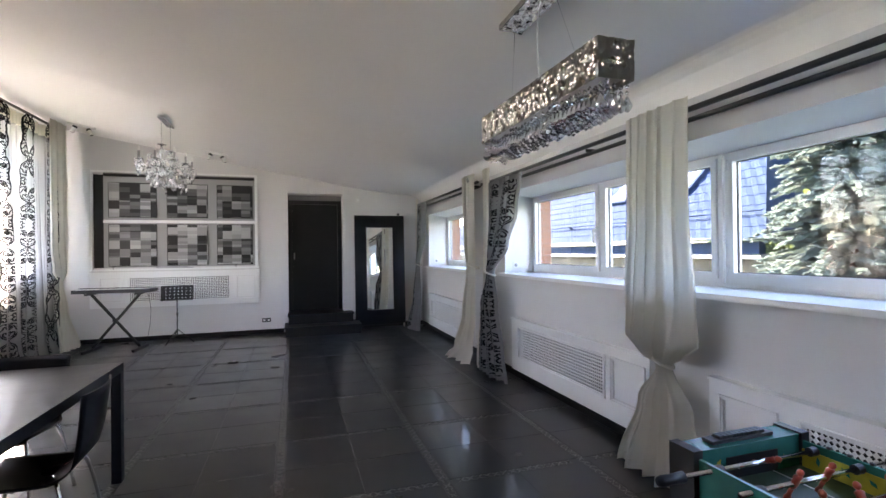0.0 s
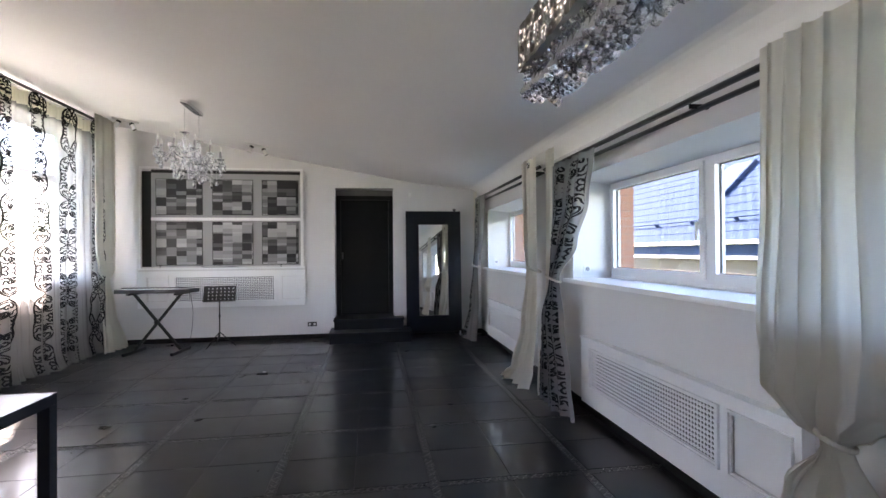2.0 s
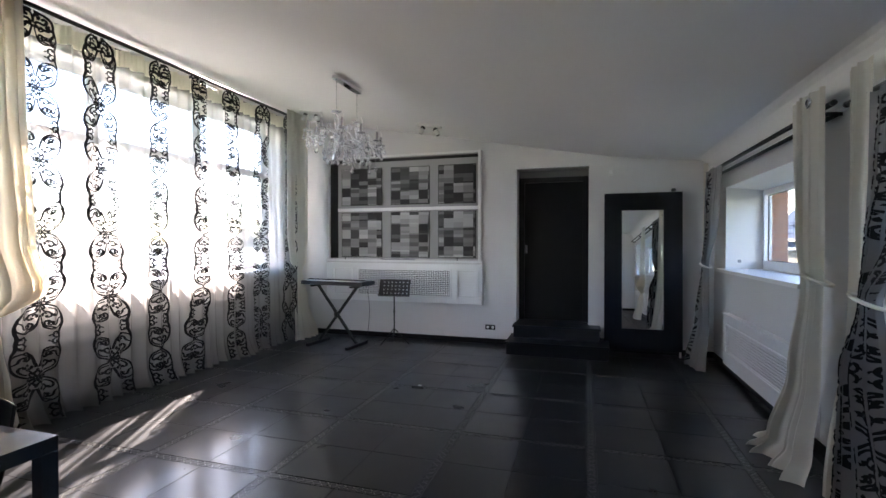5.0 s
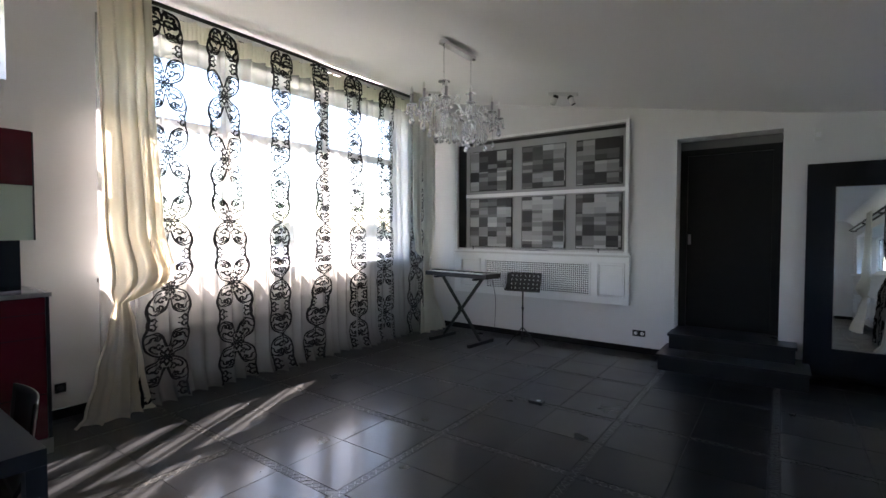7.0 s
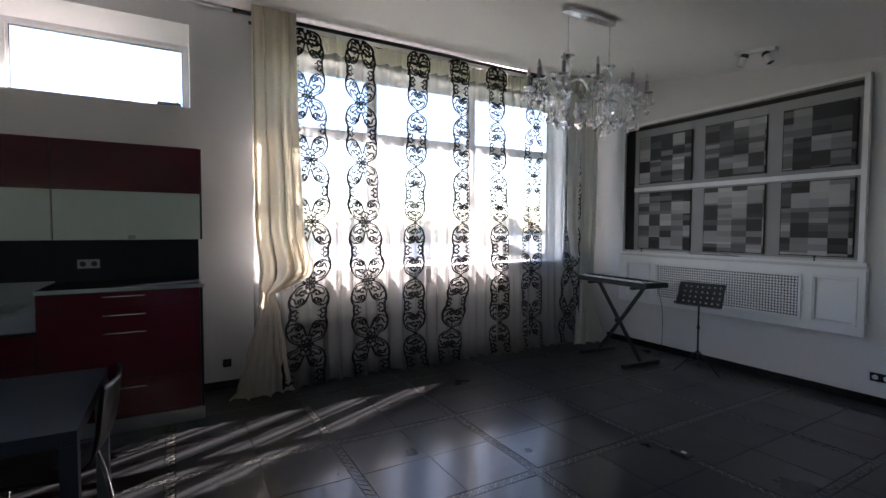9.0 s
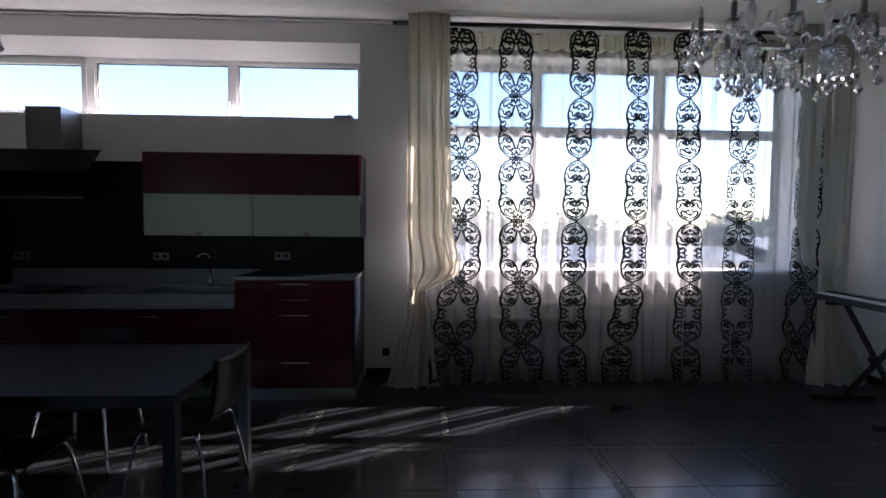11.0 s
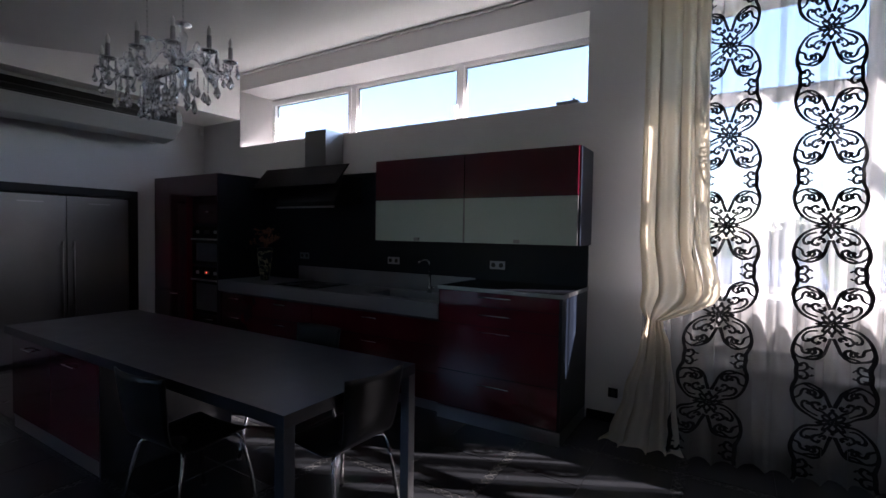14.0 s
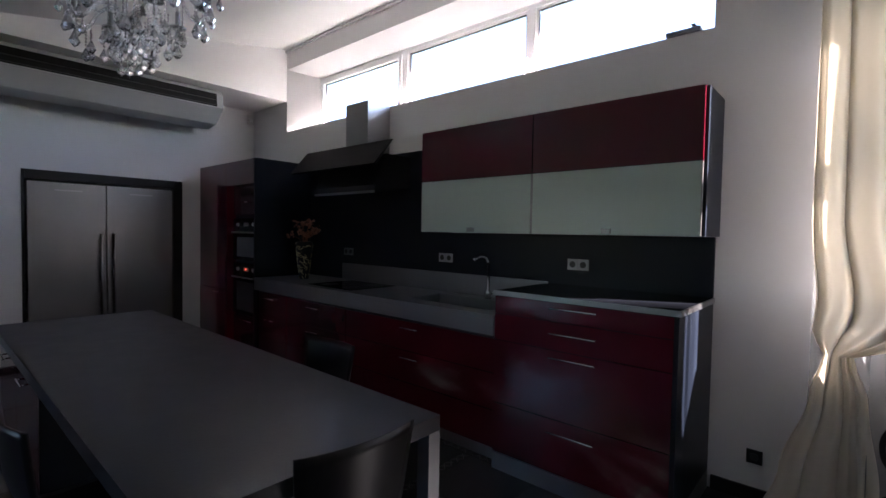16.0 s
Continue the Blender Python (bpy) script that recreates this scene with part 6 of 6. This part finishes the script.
# brick reveals outside the low windows
for y0, w in ((5.16, EAST_WIN), (8.50, EAST_WIN_FAR)):
    pier = structure("brick_pier", (lambda b: (add_box(b, XE + 0.47, XE + 0.62, y0 - 0.0, y0 + 0.30, 1.0, 2.3), b)[1])(bmesh.new()), M_MORTAR, "mortar of a brick window reveal")
    for k in range(17):
        bm = bmesh.new()
        add_box(bm, XE + 0.465 + 0.001 * (k % 2), XE + 0.625, y0 - 0.012, y0 + 0.22, 1.0 + 0.075 * k, 1.065 + 0.075 * k)
        part("brick", bm, M_BRICK, pier, bevel=0.003)
for w in (EAST_WIN, EAST_WIN_FAR):
    bm = bmesh.new()
    add_box(bm, GLE + 0.08, XE + 0.66, w[0], w[1], w[2] - 0.04, w[2] - 0.01)
    structure("outer_sill", bm, M_GREYMETAL)

# the neighbouring house with its blue roof
nb = thing("neighbour_house", "beige house with a blue metal tile roof and skylights", "house", (7.6, 0, 0))
ny0, ny1 = 6.1, 24.0
box_part("wall", nb, M_RENDER, 0.2, 7.0, ny0, ny1, G, 1.22, 0.0)
box_part("ledge", nb, M_GREYMETAL, 0.0, 0.2, ny0 - 0.1, ny1, 1.24, 1.30, 0.01)
box_part("eaves_band", nb, M_ROOF, 0.10, 0.25, ny0, ny1, 1.32, 1.55, 0.0)
box_part("gutter", nb, M_GREYMETAL, -0.08, 0.10, ny0 - 0.15, ny1, 1.565, 1.605, 0.01)
bm = bmesh.new()
PITCH = math.radians(44)
rows_, cols = 20, 280
g = []
SL = 6.0
for i in range(rows_ * 2 + 1):
    row = i // 2
    s = (row + (i % 2) * 0.96) * SL / rows_ if i < rows_ * 2 else SL
    lift = 0.017 if i % 2 == 0 else 0.0
    rowv = []
    for j in range(cols + 1):
        ya = ny0 - 0.3 + 0.75 * s * math.cos(PITCH)
        y = ya + (ny1 - ya) * j / cols
        wv = 0.011 * math.sin(2 * math.pi * y / 0.25)
        hgt = lift + wv
        rowv.append(bm.verts.new((-0.12 + s * math.cos(PITCH) - hgt * math.sin(PITCH), y, 1.60 + s * math.sin(PITCH) + hgt * math.cos(PITCH))))
    g.append(rowv)
for a, b in zip(g, g[1:]):
    for j in range(cols):
        bm.faces.new((a[j], a[j + 1], b[j + 1], b[j]))
roof = part("roof", bm, M_ROOF, nb)
bm = bmesh.new()
vs = [bm.verts.new(p) for p in ((-0.12, ny0 - 0.3, 1.60), (8.4, ny0 - 0.3, 1.60), (4.16, ny0 - 0.3 + 3.24, 5.75))]
vs2 = [bm.verts.new(v.co + Vector((0, 0.05, -0.05))) for v in vs]
bm.faces.new(vs), bm.faces.new(vs2[::-1])
for i in range(3):
    bm.faces.new((vs[i], vs2[i], vs2[(i + 1) % 3], vs[(i + 1) % 3]))
part("hip_end", bm, M_ROOF, nb)
RM = Matrix.Translation((-0.12, 0, 1.60)) @ Matrix.Rotation(-PITCH, 4, "Y")
for y in (8.45, 10.55):
    bm = bmesh.new()
    add_box(bm, 1.5, 2.7, y, y + 0.8, 0.03, 0.10, RM)
    sk_ = part("skylight", bm, M_ROOF, roof, "blue framed skylight")
    bm = bmesh.new()
    add_box(bm, 1.58, 2.62, y + 0.08, y + 0.72, 0.101, 0.108, RM)
    part("skylight_pane", bm, M_SKYLIGHT, sk_, "pale glass pane")
for y in [ny0 + 0.6 + 1.35 * k for k in range(14)]:
    bm = bmesh.new()
    add_box(bm, 0.55, 0.62, y, y + 0.03, 0.02, 0.14, RM)
    part("snow_guard_bracket", bm, M_ROOF, roof)
bm = bmesh.new()
add_box(bm, 0.57, 0.60, ny0, ny1 - 0.5, 0.12, 0.145, RM)
part("snow_guard_rail", bm, M_ROOF, roof)


def clump_leaf(V, F, c, d, s, up):
    a = len(V)
    n_ = d.cross(up).normalized() * s * 0.35
    V += [c, c + d * s * 0.5 + n_, c + d * s, c + d * s * 0.5 - n_]
    F.append((a, a + 1, a + 2, a + 3))


def spruce(x, y, base, h, w, seed):
    t = thing("spruce_tree", "tall blue-green spruce with drooping layered branches", "tree", (x, y, base))
    bm = bmesh.new()
    add_tube(bm, [(0, 0, 0), (0, 0, h * 0.5), (0, 0, h)], 0.1, 8, radii=[0.16, 0.09, 0.01])
    r = random.Random(seed)
    V, F = [], []
    k = 0
    z = 0.25
    while z < h - 0.1:
        R = w * (1 - z / h) ** 0.8
        for q in range(15):
            a = q * 0.419 + z * 2.3 + r.uniform(-0.2, 0.2)
            rr_ = R * r.uniform(0.75, 1.1)
            tip = Vector((rr_ * math.cos(a), rr_ * math.sin(a), z - rr_ * 0.18 + 0.34 * rr_ * r.uniform(-1, 1)))
            root = Vector((0, 0, z))
            add_tube(bm, [root, root.lerp(tip, 0.6) + Vector((0, 0, 0.05)), tip], 0.012, 4, radii=[0.02, 0.012, 0.004])
            side = Vector((-math.sin(a), math.cos(a), 0))
            n2 = int(26 + rr_ * 90)
            for i in range(n2):
                s_ = r.uniform(0.12, 1.0)
                p = root.lerp(tip, s_) + Vector((0, 0, 0.04 * math.sin(3.1 * s_)))
                for sg in (-1, 1):
                    d = (side * sg * r.uniform(0.5, 1) + (tip - root).normalized() * 0.7 + Vector((0, 0, r.uniform(-0.7, 0.5)))).normalized()
                    clump_leaf(V, F, p, d, (0.07 + 0.13 * (1 - s_)) * r.uniform(0.6, 1.1), Vector((r.uniform(-0.4, 0.4), r.uniform(-0.4, 0.4), 1)))
        z += 0.125
    part("trunk", bm, M_BARK, t)
    me = bpy.data.meshes.new("needles")
    me.from_pydata([tuple(v) for v in V], [], F)
    me.materials.append(M_SPRUCE)
    o = new("needles", me)
    o.parent = t
    return t


def leafy(x, y, base, h, w, seed, material, n=2600, size=0.13, label="broad leafy tree with a bright uneven crown"):
    t = thing("leafy_tree", label, "tree", (x, y, base))
    r = random.Random(seed)
    bm = bmesh.new()
    add_tube(bm, [(0, 0, 0), (0.05, 0, h * 0.4), (0, 0.05, h * 0.8)], 0.1, 8, radii=[0.2, 0.13, 0.03])
    cl = []
    for k in range(11):
        a, e = r.uniform(0, 6.28), r.uniform(0.45, 1.0)
        c = Vector((w * 0.7 * math.cos(a) * r.uniform(0.3, 1), w * 0.7 * math.sin(a) * r.uniform(0.3, 1), h * e * 0.9))
        cl.append((c, w * r.uniform(0.25, 0.5)))
        add_tube(bm, [(0, 0, h * 0.35), Vector((0, 0, h * 0.4)).lerp(c, 0.5) + Vector((0, 0, 0.1)), c], 0.03, 5, radii=[0.06, 0.04, 0.012])
    part("trunk", bm, M_BARK, t)
    V, F = [], []
    for k in range(n):
        c, R = cl[k % len(cl)]
        d = Vector((r.gauss(0, 1), r.gauss(0, 1), r.gauss(0, 0.8))).normalized()
        p = c + d * R * r.uniform(0.5, 1.05)
        clump_leaf(V, F, p, Vector((r.uniform(-1, 1), r.uniform(-1, 1), r.uniform(-1, 0.5))).normalized(), size * r.uniform(0.6, 1.3), Vector((r.uniform(-1, 1), r.uniform(-1, 1), 1)))
    me = bpy.data.meshes.new("crown")
    me.from_pydata([tuple(v) for v in V], [], F)
    me.materials.append(material)
    o = new("crown", me)
    o.parent = t
    return t


spruce(7.3, 4.5, G, 8.2, 1.9, 1)
leafy(16.5, 12.5, G, 7.6, 2.8, 5, M_LEAF, 9000, 0.2)
leafy(12.5, 6.0, G, 9.0, 3.4, 2, M_LEAF, 16000, 0.2)
leafy(10.2, 2.2, G, 8.0, 3.2, 3, M_LEAF, 15000, 0.18)
leafy(9.2, 5.45, G, 6.9, 1.15, 8, M_LEAF, 9000, 0.13)
leafy(11.4, 4.6, G, 7.6, 2.2, 12, M_LEAF, 12000, 0.16)
leafy(14.0, -3.0, G, 9.0, 4.0, 4, M_LEAF, 12000, 0.22)
leafy(17.0, 4.0, G, 9.5, 4.2, 6, M_LEAF, 12000, 0.25)
# towards the west: low sheds with ribbed roofs and far woods
for k, (x, y, w, d, h) in enumerate(((-26, 16, 9, 12, 1.9), (-34, 3.5, 9, 11, 1.6), (-30, 33, 10, 14, 2.4))):
    sh = thing("shed", "low shed with a pale ribbed metal roof among trees", "building", (x, y, G))
    box_part("wall", sh, M_RENDER, -w / 2, w / 2, -d / 2, d / 2, 0, h, 0.0)
    bm = bmesh.new()
    n = int(d / 0.25)
    for j in range(n):
        y0_ = -d / 2 - 0.3 + (d + 0.6) * j / n
        add_box(bm, 0.0, w / 2 + 0.5, y0_, y0_ + (d + 0.6) / n * 0.55, -0.02, 0.04, Matrix.Translation((0, 0, h + 1.15)) @ Matrix.Rotation(radians(13), 4, "Y"))
        add_box(bm, 0.0, w / 2 + 0.5, y0_ + (d + 0.6) / n * 0.55, y0_ + (d + 0.6) / n, -0.02, 0.0, Matrix.Translation((0, 0, h + 1.15)) @ Matrix.Rotation(radians(13), 4, "Y"))
    part("roof", bm, M_GREYMETAL, sh)
    bm = bmesh.new()
    add_box(bm, -w / 2 - 0.5, 0.0, -d / 2 - 0.3, d / 2 + 0.3, -0.02, 0.03, Matrix.Translation((0, 0, h + 1.15)) @ Matrix.Rotation(radians(-13), 4, "Y"))
    part("roof_back", bm, M_GREYMETAL, sh)
V, F = [], []
r = random.Random(9)
for k in range(170):
    a = radians(r.uniform(100, 262))
    dd = r.uniform(60, 120)
    cx, cy = dd * math.cos(a), 5 + dd * math.sin(a)
    R, hh = r.uniform(2.5, 5), r.uniform(4.0, 7.5)
    for q in range(420):
        d = Vector((r.gauss(0, 1), r.gauss(0, 1), r.gauss(0, 1))).normalized() * r.uniform(0.6, 1.1)
        c = Vector((cx + d.x * R, cy + d.y * R, G + hh * 0.55 + d.z * hh * 0.5))
        clump_leaf(V, F, c, Vector((r.uniform(-1, 1), r.uniform(-1, 1), r.uniform(-1, 1))).normalized(), r.uniform(0.35, 0.8), Vector((r.uniform(-1, 1), r.uniform(-1, 1), 1)))
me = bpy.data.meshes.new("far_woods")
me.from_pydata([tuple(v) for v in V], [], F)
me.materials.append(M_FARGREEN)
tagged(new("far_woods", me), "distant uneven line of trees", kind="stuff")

# ---- floor tiles and mosaic strips ----
PER, SW, JO = 0.985, 0.062, 0.003
SX0, SY0 = 0.88, 4.755
tile_w = (PER - SW) / 2 - JO
floor_ob = bpy.data.objects["floor"]


def tile_mesh(a, b):
    bm = bmesh.new()
    lo = [bm.verts.new(p) for p in ((0, 0, -0.006), (a, 0, -0.006), (a, b, -0.006), (0, b, -0.006))]
    hi_ = [bm.verts.new(p) for p in ((0.001, 0.001, 0), (a - 0.001, 0.001, 0), (a - 0.001, b - 0.001, 0), (0.001, b - 0.001, 0))]
    bm.faces.new(hi_)
    for i in range(4):
        j = (i + 1) % 4
        bm.faces.new((lo[i], lo[j], hi_[j], hi_[i]))
    me = bpy.data.meshes.new("tile")
    bm.to_mesh(me)
    bm.free()
    me.materials.append(M_TILE)
    return me


def spans(lo, hi, s0):
    """The tiles' stretches between lo and hi, with the strips' middles at s0 + k * PER."""
    out, strips = [], []
    k = math.floor((lo - s0) / PER) - 1
    while s0 + k * PER < hi + PER:
        c = s0 + k * PER
        strips.append(c)
        for q in (0, 1):
            a = c + SW / 2 + JO / 2 + q * (tile_w + JO)
            b = a + tile_w
            a, b = max(a, lo), min(b, hi)
            if b - a > 0.02:
                out.append((a, b))
        k += 1
    return out, [c for c in strips if lo + 0.04 < c < hi - 0.04]


XS_, SXS = spans(XW, XE, SX0)
YS_, SYS = spans(YS, YN, SY0)
cache = {}
for a, b in XS_:
    for c, d in YS_:
        key = (round(b - a, 4), round(d - c, 4))
        if key not in cache:
            cache[key] = tile_mesh(*key)
        o = new("tile", cache[key])
        o.location = (a, c, 0)
        o.parent = floor_ob
V, F = [], []


def plate(pts, z):
    a = len(V)
    n = len(pts)
    V.extend((p[0], p[1], z) for p in pts)
    V.extend((p[0], p[1], z - 0.006) for p in pts)
    F.append(tuple(range(a, a + n)))
    for i in range(n):
        j = (i + 1) % n
        F.append((a + i, a + n + i, a + n + j, a + j))


def strip_pieces(along_x, c, lo, hi):
    """Small cut stones in a chain: crosses of four thin leaves between dark corner chips."""
    n = int((hi - lo) / 0.058)
    st = (hi - lo) / n
    for k in range(n):
        m = lo + st * (k + 0.5)
        if along_x and any(abs(m - c2) < SW / 2 + st / 2 for c2 in SXS):
            continue
        h = SW / 2 - 0.003
        def P(u, v):
            return (m + u, c + v) if along_x else (c + v, m + u)
        e = st / 2 - 0.001
        for su in (-1, 1):
            for sv in (-1, 1):
                q = [P(0, 0), P(su * e * 0.42, sv * h * 0.22), P(su * e, sv * h), P(su * e * 0.22, sv * h * 0.42)]
                plate(q if su * sv * (1 if along_x else -1) > 0 else q[::-1], 0.0016 if along_x else 0.0004)


for c in SXS:
    strip_pieces(False, c, YS, YN)
for c in SYS:
    strip_pieces(True, c, XW, XE)
me = bpy.data.meshes.new("mosaic_strip")
me.from_pydata(V, [], F)
me.materials.append(M_MOSAIC)
ob = tagged(new("mosaic_strip", me), "strips of small grey cut stones between the tiles", kind="stuff")
ob.parent = floor_ob
V, F = [], []
for c in SXS:
    plate([(c - SW / 2 + 0.002, YS), (c + SW / 2 - 0.002, YS), (c + SW / 2 - 0.002, YN), (c - SW / 2 + 0.002, YN)], -0.0008)
for c in SYS:
    plate([(XW, c - SW / 2 + 0.002), (XE, c - SW / 2 + 0.002), (XE, c + SW / 2 - 0.002), (XW, c + SW / 2 - 0.002)], -0.0012)
me = bpy.data.meshes.new("strip_bed")
me.from_pydata(V, [], F)
me.materials.append(M_TILE)
ob = tagged(new("strip_bed", me), kind="stuff")
ob.parent = floor_ob
